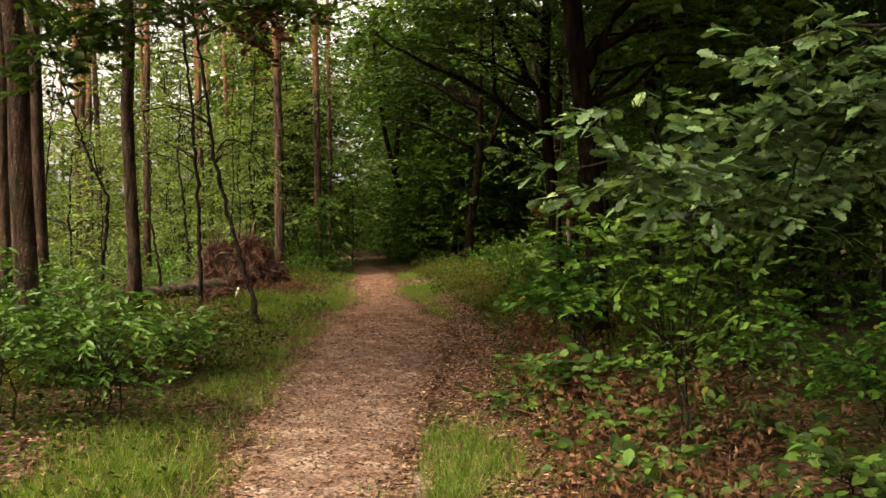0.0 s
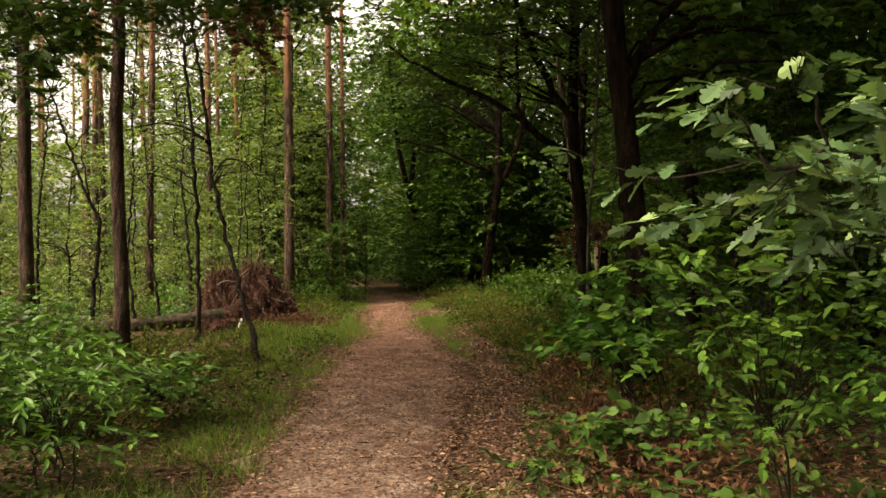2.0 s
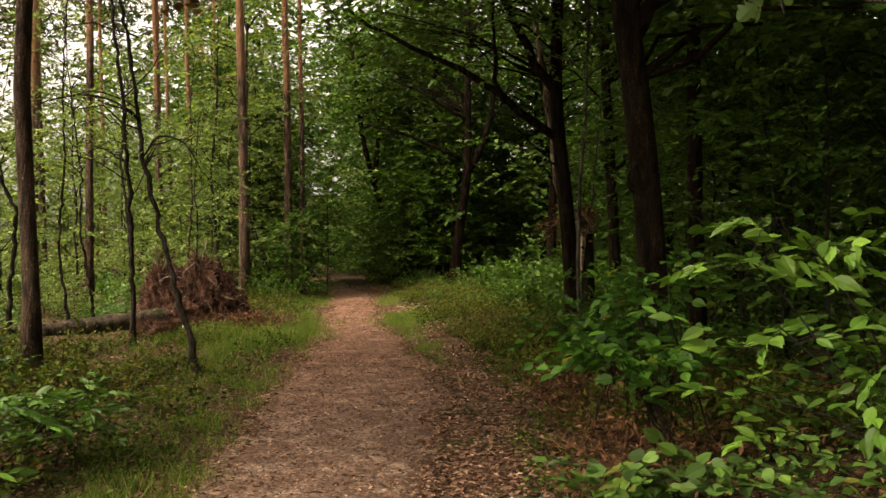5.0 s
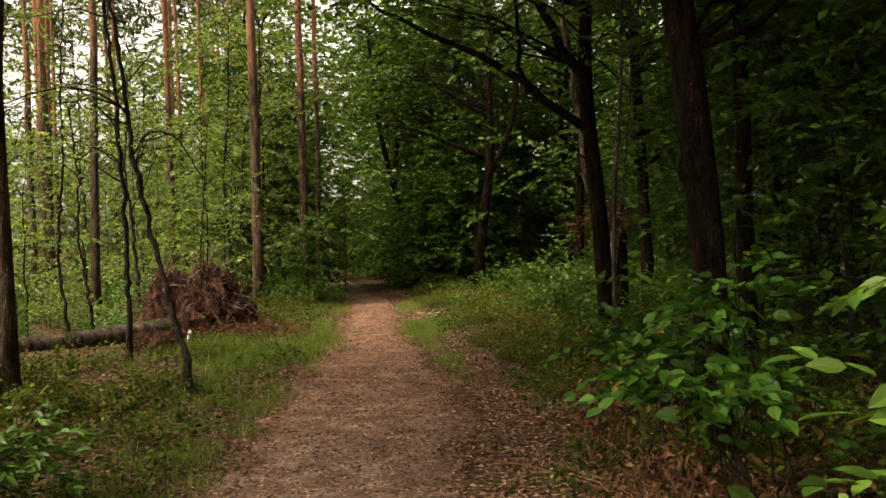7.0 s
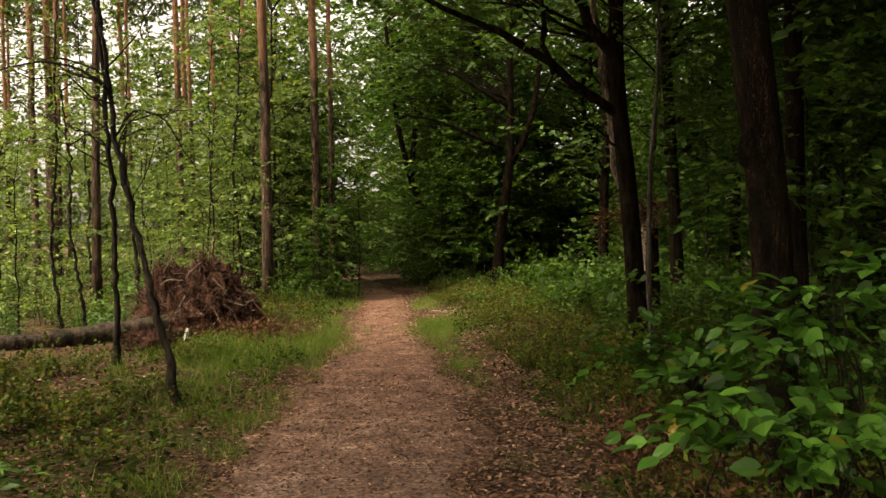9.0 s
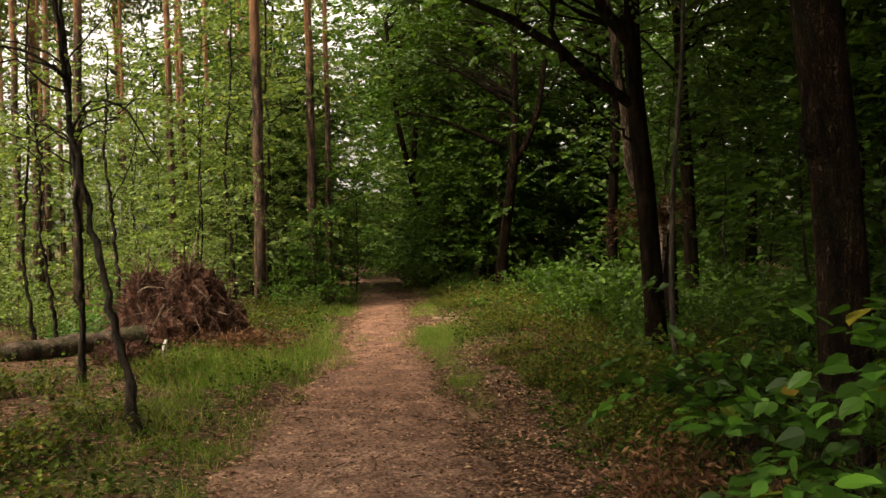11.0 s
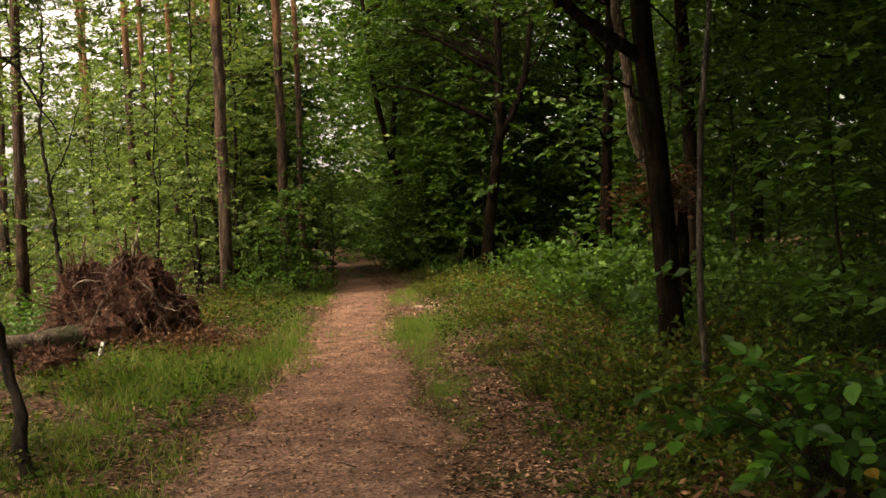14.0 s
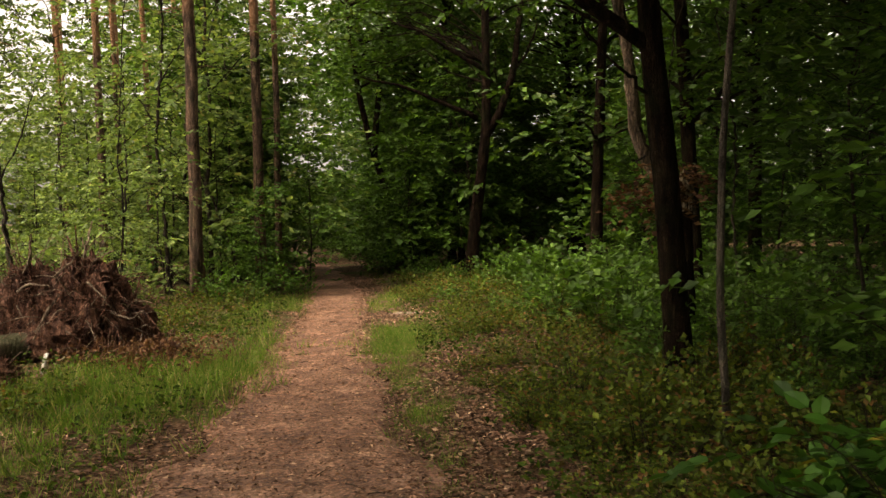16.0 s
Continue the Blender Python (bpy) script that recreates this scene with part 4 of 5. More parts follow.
g.tube(bend([(-0.05, -0.08, 1.72), (-0.3, -0.1, 2.05), (-0.54, -0.1, 2.4), (-0.48, -0.1, 2.7), (-0.57, -0.1, 3.45), (-0.8, 0, 5.2)], 16, 2, 0.015), np.linspace(0.08, 0.04, 17), 9, 0.28, 4)
part("broken_stem", g, M_SNAG, snag, "bare pale broken stem with torn bark", True)
g = Geo()
for k, (b, c) in enumerate([((-0.3, -0.1, 2.0), (-0.3, -0.9, 2.0)), ((-0.4, -0.1, 2.2), (-0.62, -0.9, 1.78)), ((-0.2, -0.1, 1.9), (-0.45, -1.0, 1.65))]):
    limb(g, b, c, 0.015, 700 + k, 0.05)
part("dead_limb", g, M_TWIG, snag, smooth=True)
g = Geo()
foliage(g, None, rc, [(-0.3, -0.95, 2.0), (-0.62, -0.95, 1.78), (-0.45, -1.0, 1.68), (-0.2, -0.9, 1.88)], 0.19, 24, 7, 0.075, BLADE, 0.5, 0.25, droop=0.6)
part("withered_leaves", g, M_DEADLEAF, snag, "withered rust-brown hanging leaves")


# ---- uprooted tree: root plate, fallen trunk ----
fallen = thing("uprooted_tree", on_ground(-5.0, 19.9, 0.05), "uprooted pine with an upturned reddish root plate", "fallen tree")


def lump_ball(cx, cy, cz, rx, ry, rz, seed, nu=36, nv=22):
    """A closed, torn lump of earth and matted roots."""
    uu, vv = np.meshgrid(np.linspace(0, np.pi, nv), np.linspace(0, 2 * np.pi, nu, endpoint=False))
    dx, dy, dz = np.sin(uu) * np.cos(vv), np.sin(uu) * np.sin(vv), np.cos(uu)
    k = 1 + 0.13 * np.sin(5 * vv + 3 * uu + seed) + 0.1 * np.sin(11 * vv - 7 * uu) + 0.07 * np.sin(17 * uu + 6 * vv) + np.random.default_rng(seed).normal(0, 0.03, uu.shape)
    k[:, 0], k[:, -1] = 1.0, 1.0
    v = np.stack([cx + rx * dx * k, cy + ry * dy * k, cz + rz * dz * k], -1).reshape(-1, 3)
    f = []
    for i in range(nu):
        for j in range(nv - 1):
            p, q = i * nv + j, ((i + 1) % nu) * nv + j
            f += [(p, p + 1, q + 1), (p, q + 1, q)]
    return v, f


rr = np.random.default_rng(8)
lobes = [(-0.46, 0.0, 0.47, 0.42, 0.32, 0.6), (0.16, 0.0, 0.5, 0.48, 0.36, 0.64), (0.5, 0.02, 0.28, 0.42, 0.34, 0.42), (-0.1, -0.05, 0.28, 0.82, 0.42, 0.42), (0.85, -0.05, 0.08, 0.4, 0.3, 0.16)]
g = Geo()
for k, q in enumerate(lobes):
    g.add(*lump_ball(*q, 40 + k))
part("root_plate", g, M_ROOT, fallen, "earthy red-brown root plate")
g, pale_g, mat_g = Geo(), Geo(), Geo()
for k, (cx, cy, cz, rx, ry, rz) in enumerate(lobes):
    for i in range((190, 260, 150, 150, 70)[k]):
        a, e = rr.uniform(0, 2 * np.pi), rr.uniform(-0.35, 1.5)
        d = np.array([math.cos(a) * math.cos(e), -abs(math.sin(a)) * math.cos(e) if rr.uniform() < 0.8 else abs(math.sin(a)) * math.cos(e), math.sin(e)])
        p0 = np.array([cx, cy, cz]) + d * np.array([rx, ry, rz]) * rr.uniform(0.95, 1.08)
        L, sag = rr.uniform(0.08, 0.34), rr.normal(0, 0.16, 3)
        p1 = p0 + d * L * 0.3 + sag * 0.4
        p2 = p1 + sag * 0.8 + d * L * 0.25 + np.array([0, -0.02, -0.5 * L])
        p2[2] = max(p2[2], 0.03)
        r = rr.uniform(0.004, 0.011) if rr.uniform() < 0.85 else rr.uniform(0.011, 0.02)
        (pale_g if rr.uniform() < 0.28 else g).tube(bend([p0 - d * 0.1, p0, p1, p2], 5), np.linspace(r, r * 0.35, 6), 4, cap=False)
    n_m = (700, 1000, 650, 800, 400)[k]
    a, e = rr.uniform(0, 2 * np.pi, n_m), rr.uniform(-0.5, 1.5, n_m)
    d = np.stack([np.cos(a) * np.cos(e), -np.abs(np.sin(a)) * np.cos(e), np.sin(e)], -1)
    pos = np.array([cx, cy, cz]) + d * np.array([rx, ry, rz]) * rr.uniform(0.95, 1.12, (n_m, 1))
    pos[:, 2] = np.maximum(pos[:, 2], 0.03)
    mat_g.leaves(BLADE, pos, rr.normal(0, 0.8, pos.shape) + np.array([0, -0.2, -0.4]), d + rr.normal(0, 0.6, pos.shape), rr.uniform(0.03, 0.11, n_m), 0.4)
tagged(part("root_tangle", g, M_ROOT, fallen, "tangled red-brown rootlets", True), kind="stuff")
tagged(part("pale_tangle", pale_g, M_PALEROOT, fallen, "bleached thin rootlets", True), kind="stuff")
part("root_mat", mat_g, M_ROOT, fallen, "matted red-brown rootlets and bracken litter")
for q, thick in (([(-0.5, -0.15, 0.9), (-0.47, -0.2, 1.05), (-0.38, -0.2, 1.22), (-0.36, -0.2, 1.5)], 0.024), ([(-0.12, -0.25, 0.95), (0.0, -0.3, 1.08), (0.16, -0.25, 1.22), (0.22, -0.25, 1.3)], 0.018),
                 ([(0.2, -0.1, 1.0), (0.2, -0.15, 1.2), (0.27, -0.15, 1.42), (0.3, -0.1, 1.62)], 0.026), ([(0.22, -0.12, 1.05), (0.36, -0.15, 1.2), (0.55, -0.15, 1.28)], 0.016),
                 ([(0.02, -0.42, 0.82), (-0.16, -0.5, 0.52), (-0.34, -0.55, 0.14)], 0.022), ([(0.55, -0.3, 0.6), (0.78, -0.36, 0.52), (0.95, -0.38, 0.62)], 0.016), ([(-0.62, -0.2, 0.78), (-0.66, -0.3, 0.98), (-0.78, -0.3, 1.12)], 0.014),
                 ([(-0.5, -0.3, 0.86), (-0.3, -0.38, 0.96), (-0.08, -0.36, 0.9)], 0.018), ([(0.3, -0.34, 0.95), (0.48, -0.36, 0.8), (0.66, -0.33, 0.5)], 0.014), ([(-0.85, -0.5, 0.12), (-0.75, -0.6, 0.3), (-0.5, -0.62, 0.36), (-0.45, -0.6, 0.44)], 0.02)):
    g = Geo()
    g.tube(bend(q, 9, 1, 0.012), np.linspace(thick, thick * 0.3, 10), 7, 0.2)
    part("root", g, M_PALEROOT, fallen, "pale bare root", True)
g = Geo()
g.tube(bend([(-0.1, -0.15, 0.3), (-1.1, -1.0, 0.22), (-1.95, -1.8, 0.18), (-3.2, -2.7, 0.16), (-5.0, -4.0, 0.14)], 24, 5, 0.015), np.linspace(0.145, 0.11, 25), 14, 0.09, 6)
part("fallen_trunk", g, M_LOG, fallen, "grey-brown barked fallen trunk", True)
stub = thing("birch_stub", (-4.87, 18.78, float(height(-4.87, 18.78)) - 0.05), "small white broken birch stub in the grass", "stump")
g = Geo()
g.tube([(0, 0, 0), (0.02, 0, 0.14), (0.05, 0, 0.26)], [0.036, 0.033, 0.022], 8, 0.1, 2)
part("wood", g, M_PALE, stub, smooth=True)
clod = thing("root_clod", (-5.1, 18.0, float(height(-5.1, 18.0))), "small clod of brown roots below the fallen trunk", "roots")
g = Geo()
g.add(*lump_ball(0.0, 0.0, 0.1, 0.3, 0.22, 0.18, 61, 24, 14))
part("earth", g, M_ROOT, clod)
g = Geo()
d = unit(rr.normal(0, 1, (900, 3)) * np.array([1, 1, 0.7]) + np.array([0, 0, 0.3]))
pos = np.array([0, 0, 0.1]) + d * np.array([0.32, 0.24, 0.19]) * rr.uniform(0.9, 1.15, (900, 1))
g.leaves(BLADE, pos, d + rr.normal(0, 0.7, pos.shape), rr.normal(0, 1, pos.shape), rr.uniform(0.03, 0.09, 900), 0.4)
part("root_mat", g, M_ROOT, clod)


# ---- near foliage ----
def bush(name, x, y, label, stems, leafm, size, shape, seed, twigs=6, per_twig=7, radius=0.22, width=1.0, droop=0.15, twig_len=0.28, category="bush"):
    """A bush of several stems; stems: (offset of foot, list of clump places)."""
    base = np.array(on_ground(x, y, 0.03))
    ob = thing(name, tuple(base), label, category)
    wood, leaf = Geo(), Geo()
    rg = np.random.default_rng(seed)
    for i, (foot, clumps) in enumerate(stems):
        f = np.array([foot[0], foot[1], 0.0])
        cl = np.asarray(clumps, float) - base
        knot = 0.35 * f + 0.65 * cl.mean(0)
        knot[2] = 0.6 * cl[:, 2].mean()
        p = bend([f, 0.6 * f + 0.4 * knot + np.array([0.03, 0, 0.1]), knot], 6, seed * 7 + i, 0.012)
        wood.tube(p, np.linspace(0.008, 0.005, 7), 5, cap=False)
        for j, c in enumerate(cl):
            p = bend([knot, 0.5 * (knot + c) + np.array([0, 0, 0.06]), c], 5, seed * 7 + i * 3 + j, 0.01)
            wood.tube(p, np.linspace(0.0045, 0.0022, 6), 4, cap=False)
        foliage(leaf, wood, rg, cl, radius, twigs, per_twig, size, shape, 0.5, twig_len, 0.0018, width, droop)
    tagged(part("stemwork", wood, M_TWIG, ob, smooth=True), kind="stuff")
    part("foliage", leaf, leafm, ob)
    return ob


rb = np.random.default_rng(23)


def stems_in(n, per, centre, rx, ry, rz):
    return [((rb.uniform(-0.3, 0.3), rb.uniform(-0.3, 0.3)), blob(rb, per, centre, rx, ry, rz)) for _ in range(n)]


bush("cherry_bush", 0.85, 8.85, "glossy green wild cherry bush with a few yellow leaves", stems_in(6, 5, (0.8, 8.78, 0.88), 0.42, 0.26, 0.13), M_CHERRY, 0.095, OVATE, 31, 2, 6, 0.16, 1.3)
bush("cherry_bush", 0.85, 9.95, "bright green wild cherry bush at the path's edge", stems_in(5, 5, (0.82, 9.9, 0.85), 0.32, 0.42, 0.18), M_CHERRY, 0.095, OVATE, 30, 2, 6, 0.16, 1.3)
bush("cherry_bush", 1.1, 9.2, "tall shoot of wild cherry beside the oak", stems_in(2, 4, (0.98, 9.05, 1.28), 0.16, 0.16, 0.14), M_CHERRY, 0.09, OVATE, 32, 3, 6, 0.12, 1.3)
bush("cherry_bush", 0.95, 12.1, "dark green wild cherry bush on the verge", stems_in(8, 5, (0.95, 12.0, 0.7), 0.6, 0.5, 0.18), M_CHERRY, 0.088, OVATE, 33, 3, 6, 0.18, 1.35)
bush("cherry_bush", 2.2, 12.8, "dark green wild cherry bush in the shade", stems_in(4, 4, (2.2, 12.8, 0.45), 0.7, 0.6, 0.2), M_CHERRY, 0.07, OVATE, 34, 4, 7, 0.2, 1.1)
bush("elder_bush", -2.95, 7.3, "light green leafy bush beside the path", stems_in(6, 5, (-2.95, 7.3, 0.72), 0.6, 0.7, 0.42), M_BUSH, 0.09, OVATE, 35, 4, 7, 0.18, 0.74)
bush("elder_bush", -3.05, 9.5, "light green leafy bush with narrow leaves near a pine", stems_in(5, 4, (-3.0, 9.45, 0.45), 0.4, 0.4, 0.18), M_BUSH, 0.085, OVATE, 29, 4, 7, 0.16, 0.8)
bush("elder_bush", -3.5, 6.6, "dense light green bush on the verge", stems_in(7, 5, (-3.45, 6.7, 0.85), 0.6, 0.7, 0.5), M_BUSH, 0.09, OVATE, 36, 4, 7, 0.2, 0.74)
bush("elder_bush", -3.75, 8.7, "light green bush in front of the pines", stems_in(7, 5, (-3.75, 8.7, 0.75), 0.8, 0.6, 0.45), M_BUSH, 0.08, OVATE, 37, 4, 7, 0.2)
bush("elder_bush", -4.7, 10.7, "light green undergrowth bush at a pine", stems_in(7, 5, (-4.9, 10.8, 0.65), 0.9, 0.8, 0.45), M_BUSH, 0.08, OVATE, 38, 4, 7, 0.22)
bush("elder_bush", -6.3, 12.2, "light green undergrowth bush among pines", stems_in(7, 5, (-6.3, 12.2, 0.7), 1.0, 0.9, 0.5), M_BUSH, 0.08, OVATE, 39, 4, 7, 0.25)
bush("bramble", 0.75, 6.6, "low bramble with broad green leaves over dry stalks", stems_in(4, 3, (0.95, 6.7, 0.2), 0.5, 0.5, 0.1), M_BRAMBLE, 0.1, OVATE, 40, 3, 6, 0.15, 1.3)
bush("bramble", 1.7, 6.1, "low bramble with broad green leaves in shade", stems_in(3, 3, (1.6, 6.2, 0.24), 0.5, 0.5, 0.1), M_BRAMBLE, 0.1, OVATE, 41, 3, 6, 0.15, 1.3)
bush("bramble", 0.55, 8.0, "low bramble trailing at the path's edge", stems_in(5, 4, (0.68, 7.8, 0.36), 0.55, 0.45, 0.16), M_BRAMBLE, 0.1, OVATE, 42, 3, 6, 0.15, 1.3)
bush("bramble", 1.9, 8.0, "bramble thicket in the shade of the oak", stems_in(5, 5, (2.0, 8.1, 0.35), 0.9, 0.8, 0.2), M_BRAMBLE, 0.075, OVATE, 43, 4, 6, 0.18, 1.2)
bush("bramble", 0.2, 7.65, "small bramble shoot with broad leaves at the path's edge", stems_in(2, 3, (0.15, 7.6, 0.26), 0.22, 0.25, 0.08), M_BRAMBLE, 0.095, OVATE, 50, 2, 5, 0.12, 1.3)
bush("bramble", 0.95, 5.3, "low bramble over dry brown bracken", stems_in(4, 3, (0.9, 5.3, 0.22), 0.45, 0.5, 0.1), M_BRAMBLE, 0.1, OVATE, 51, 3, 5, 0.15, 1.3)
bush("bramble", 1.9, 5.0, "low bramble over dry brown bracken in shade", stems_in(4, 3, (1.9, 5.0, 0.26), 0.5, 0.5, 0.12), M_BRAMBLE, 0.1, OVATE, 52, 3, 5, 0.15, 1.3)
beech_tips = [(0.52, 5.82, 1.54), (0.7, 5.9, 1.6), (0.6, 5.78, 1.34), (0.85, 5.95, 1.4), (0.6, 6.1, 1.11), (0.75, 5.85, 1.08), (0.95, 6.0, 1.1), (1.05, 5.9, 1.2), (1.2, 5.7, 1.12), (1.0, 6.0, 1.52), (1.25, 5.9, 1.42), (1.3, 6.0, 1.25), (1.5, 5.8, 1.3), (1.55, 5.6, 1.1), (0.95, 5.75, 0.8), (1.1, 5.8, 0.74), (1.4, 6.1, 1.0), (1.7, 5.9, 1.45), (1.0, 5.6, 1.28), (1.2, 5.5, 1.5), (1.35, 5.6, 1.68), (0.9, 5.72, 1.22), (1.1, 5.8, 1.7), (1.3, 5.45, 0.95)]
bush("beech_bush", 1.25, 6.0, "young beech with level sprays of bright ovate leaves", [((rb.uniform(-0.06, 0.06), rb.uniform(-0.06, 0.06)), beech_tips[q::3]) for q in range(3)], M_HORN, 0.07, OVATE, 44, 6, 8, 0.12, 1.0, 0.1, 0.26)

bush("beech_bush", 2.75, 6.7, "dark young beech bush at the wood's edge", stems_in(5, 6, (2.75, 6.7, 0.55), 0.6, 0.6, 0.4), M_CHERRY, 0.08, OVATE, 46, 4, 8, 0.18, 1.0)
bush("bramble", 3.2, 8.0, "dense bramble at the dark wood's edge", stems_in(6, 5, (3.2, 8.0, 0.5), 0.9, 0.9, 0.35), M_CHERRY, 0.085, OVATE, 47, 4, 6, 0.2, 1.2)
bush("bramble", 2.4, 9.6, "dense bramble beside the dark oak", stems_in(6, 5, (2.5, 9.6, 0.5), 0.8, 0.8, 0.35), M_CHERRY, 0.085, OVATE, 48, 4, 6, 0.2, 1.2)
bush("bramble", 3.9, 6.3, "dense bramble in the shade", stems_in(5, 5, (3.9, 6.3, 0.45), 0.8, 0.8, 0.3), M_CHERRY, 0.085, OVATE, 49, 4, 6, 0.2, 1.2)

# oak whose low boughs reach to the path
o_base = np.array(on_ground(2.51, 3.92, 0.06))
near_oak = thing("oak_tree", tuple(o_base), "young oak with low pale-green boughs reaching to the path", "tree")
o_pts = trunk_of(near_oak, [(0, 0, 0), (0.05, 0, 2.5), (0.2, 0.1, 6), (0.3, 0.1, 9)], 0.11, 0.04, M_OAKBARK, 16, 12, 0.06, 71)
crowned(near_oak, o_pts, canopy(61, 12, (0.9, 0.2, 6.6), 2.0, 2.2, 2.0), 0.75, 12, 7, 0.12, M_OAKLEAF, M_OAKBARK, 72, 0.035)
bough_obs, sprays_of = [], []
rg = np.random.default_rng(73)
main_boughs = [bend([(2.51, 3.92, 1.94), (1.93, 3.83, 2.04), (1.34, 3.75, 1.96), (0.83, 3.79, 1.82), (0.42, 3.75, 1.77)], 14, 1, 0.012), bend([(2.51, 3.92, 1.61), (1.84, 4.13, 1.76), (1.17, 4.21, 1.66), (0.58, 4.21, 1.54)], 14, 2, 0.012),
               bend([(2.51, 3.92, 2.19), (2.01, 3.58, 2.28), (1.51, 3.33, 2.19), (1.25, 3.25, 2.19)], 12, 3, 0.012)]
main_boughs = [q + np.array([0.14, 0.0, 0.03]) for q in main_boughs]
for line in main_boughs:
    bough = Geo()
    bough.tube(line - o_base, np.linspace(0.02, 0.005, len(line)), 7, 0.1, cap=False)
    bough_obs.append(part("bough", bough, M_TWIG, near_oak, smooth=True))
tips = [((0.48, 3.71, 1.79), 9), ((0.64, 3.88, 1.74), 11), ((0.77, 3.67, 1.89), 11), ((0.93, 3.83, 1.86), 12), ((1.06, 3.58, 1.96), 12), ((1.19, 3.92, 1.78), 11),
        ((1.35, 3.75, 2.01), 12), ((1.48, 3.58, 2.10), 11), ((1.61, 4.00, 1.94), 11), ((0.98, 4.17, 1.64), 11), ((1.31, 4.34, 1.69), 10), ((1.73, 3.75, 2.13), 10),
        ((1.56, 3.16, 2.28), 3), ((1.10, 3.75, 1.69), 11), ((0.85, 3.96, 1.71), 11), ((1.23, 3.67, 1.86), 12), ((0.62, 3.67, 1.73), 9), ((1.52, 4.17, 1.79), 10),
        ((1.82, 3.92, 1.96), 10), ((0.4, 3.72, 1.72), 8), ((0.7, 4.0, 1.58), 9), ((1.0, 3.8, 1.56), 10), ((1.2, 3.5, 1.98), 10), ((1.4, 3.9, 1.7), 10), ((1.0, 3.45, 2.05), 9), ((0.3, 3.7, 1.92), 1), ((0.42, 3.6, 2.0), 2), ((0.9, 3.4, 2.16), 6), ((1.25, 3.5, 2.22), 8)]
bough = Geo()
joint = np.concatenate(main_boughs)
owner = np.concatenate([np.full(len(q), k) for k, q in enumerate(main_boughs)])
for i, (c, n_tw) in enumerate(tips):
    c = np.array(c) + np.array([0.14, 0.0, 0.03])
    gap = np.linalg.norm(joint - c, axis=1) + np.where(joint[:, 0] > c[0] + 0.08, 0, 9)
    at_joint = int(np.argmin(gap))
    a, which = joint[at_joint], int(owner[at_joint])
    bough.tube(bend([a, 0.5 * (a + c) + np.array([0, 0, 0.03]), c], 5, 800 + i, 0.008) - o_base, np.linspace(0.006, 0.003, 6), 4, cap=False)
    spray = Geo()
    foliage(spray, bough, rg, [c - o_base], 0.13, n_tw + 2, 7, 0.08, LOBED, 0.6, 0.2, 0.0016, 1.05, 0.12)
    sprays_of.append((which, spray))
bough.tube(bend([(0.5, 3.75, 1.82), (0.33, 3.98, 1.77), (0.19, 4.12, 1.85), (0.09, 4.18, 1.9)], 6, 1, 0.01) - o_base, np.linspace(0.004, 0.0015, 7), 4, cap=False)
spray = Geo()
foliage(spray, bough, rg, [np.array((0.1, 4.19, 1.9)) - o_base], 0.02, 2, 4, 0.06, LOBED, 0.5, 0.05, 0.0015)
sprays_of.append((0, spray))
tagged(part("twigwork", bough, M_TWIG, near_oak, smooth=True), kind="stuff")
for which, spray in sprays_of:
    tagged(part("leaf_spray", spray, M_OAKNEAR, bough_obs[which]), kind="stuff")

# oak at the left whose boughs hang over the view, with a withered clump
l_base = np.array(on_ground(-5.9, 7.6, 0.06))
left_oak = thing("oak_tree", tuple(l_base), "oak with dark boughs hanging high over the verge", "tree")
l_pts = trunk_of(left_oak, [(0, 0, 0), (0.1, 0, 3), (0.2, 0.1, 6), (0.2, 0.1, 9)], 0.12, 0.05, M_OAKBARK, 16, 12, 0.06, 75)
crowned(left_oak, l_pts, np.r_[canopy(62, 30, (0.4, 0.4, 7.0), 2.3, 2.3, 2.0)], 0.75, 14, 7, 0.11, M_OAKLEAF, M_OAKBARK, 76, 0.035)
bough, boughleaf, dead = Geo(), Geo(), Geo()
tips = [(-4.15, 9.2, 3.75), (-3.85, 9.1, 3.5), (-3.6, 9.2, 3.35), (-3.95, 9.0, 3.2), (-3.35, 9.2, 3.75), (-3.0, 9.1, 3.85), (-2.6, 9.2, 3.9), (-2.3, 9.1, 3.75), (-1.95, 9.2, 3.7), (-1.7, 9.1, 3.75), (-4.3, 9.3, 3.0), (-1.4, 9.3, 3.9), (-2.8, 9.3, 4.1), (-1.75, 9.0, 3.5), (-4.0, 9.2, 3.4), (-3.7, 9.0, 3.5), (-3.5, 9.1, 3.55), (-3.2, 9.1, 3.6), (-2.9, 9.1, 3.62), (-2.5, 9.0, 3.6), (-2.2, 9.1, 3.55), (-1.7, 9.1, 3.6), (-4.15, 9.1, 3.15), (-3.8, 9.2, 3.25)]
for i, c in enumerate(tips):
    c = np.array(c)
    p = bend([np.array([-5.75, 7.6, 4.0 + 0.05 * i]), np.array([-4.6, 8.6, 4.45]), c * 0.6 + np.array([-4.4, 8.8, 4.5]) * 0.4, c], 9, 850 + i, 0.02)
    bough.tube(p - l_base, np.linspace(0.02, 0.004, 10), 5, cap=False)
    foliage(boughleaf, bough, rg, [c - l_base], 0.22, 12, 6, 0.13, LOBED, 0.7, 0.24, 0.002)
for i, c in enumerate([(-2.15, 9.0, 3.5), (-2.0, 9.0, 3.35), (-2.1, 9.05, 3.2), (-1.95, 9.0, 3.55)]):
    foliage(dead, bough, rg, [np.array(c) - l_base], 0.1, 9, 6, 0.09, BLADE, 1.2, 0.16, 0.002, 1.0, 1.2)
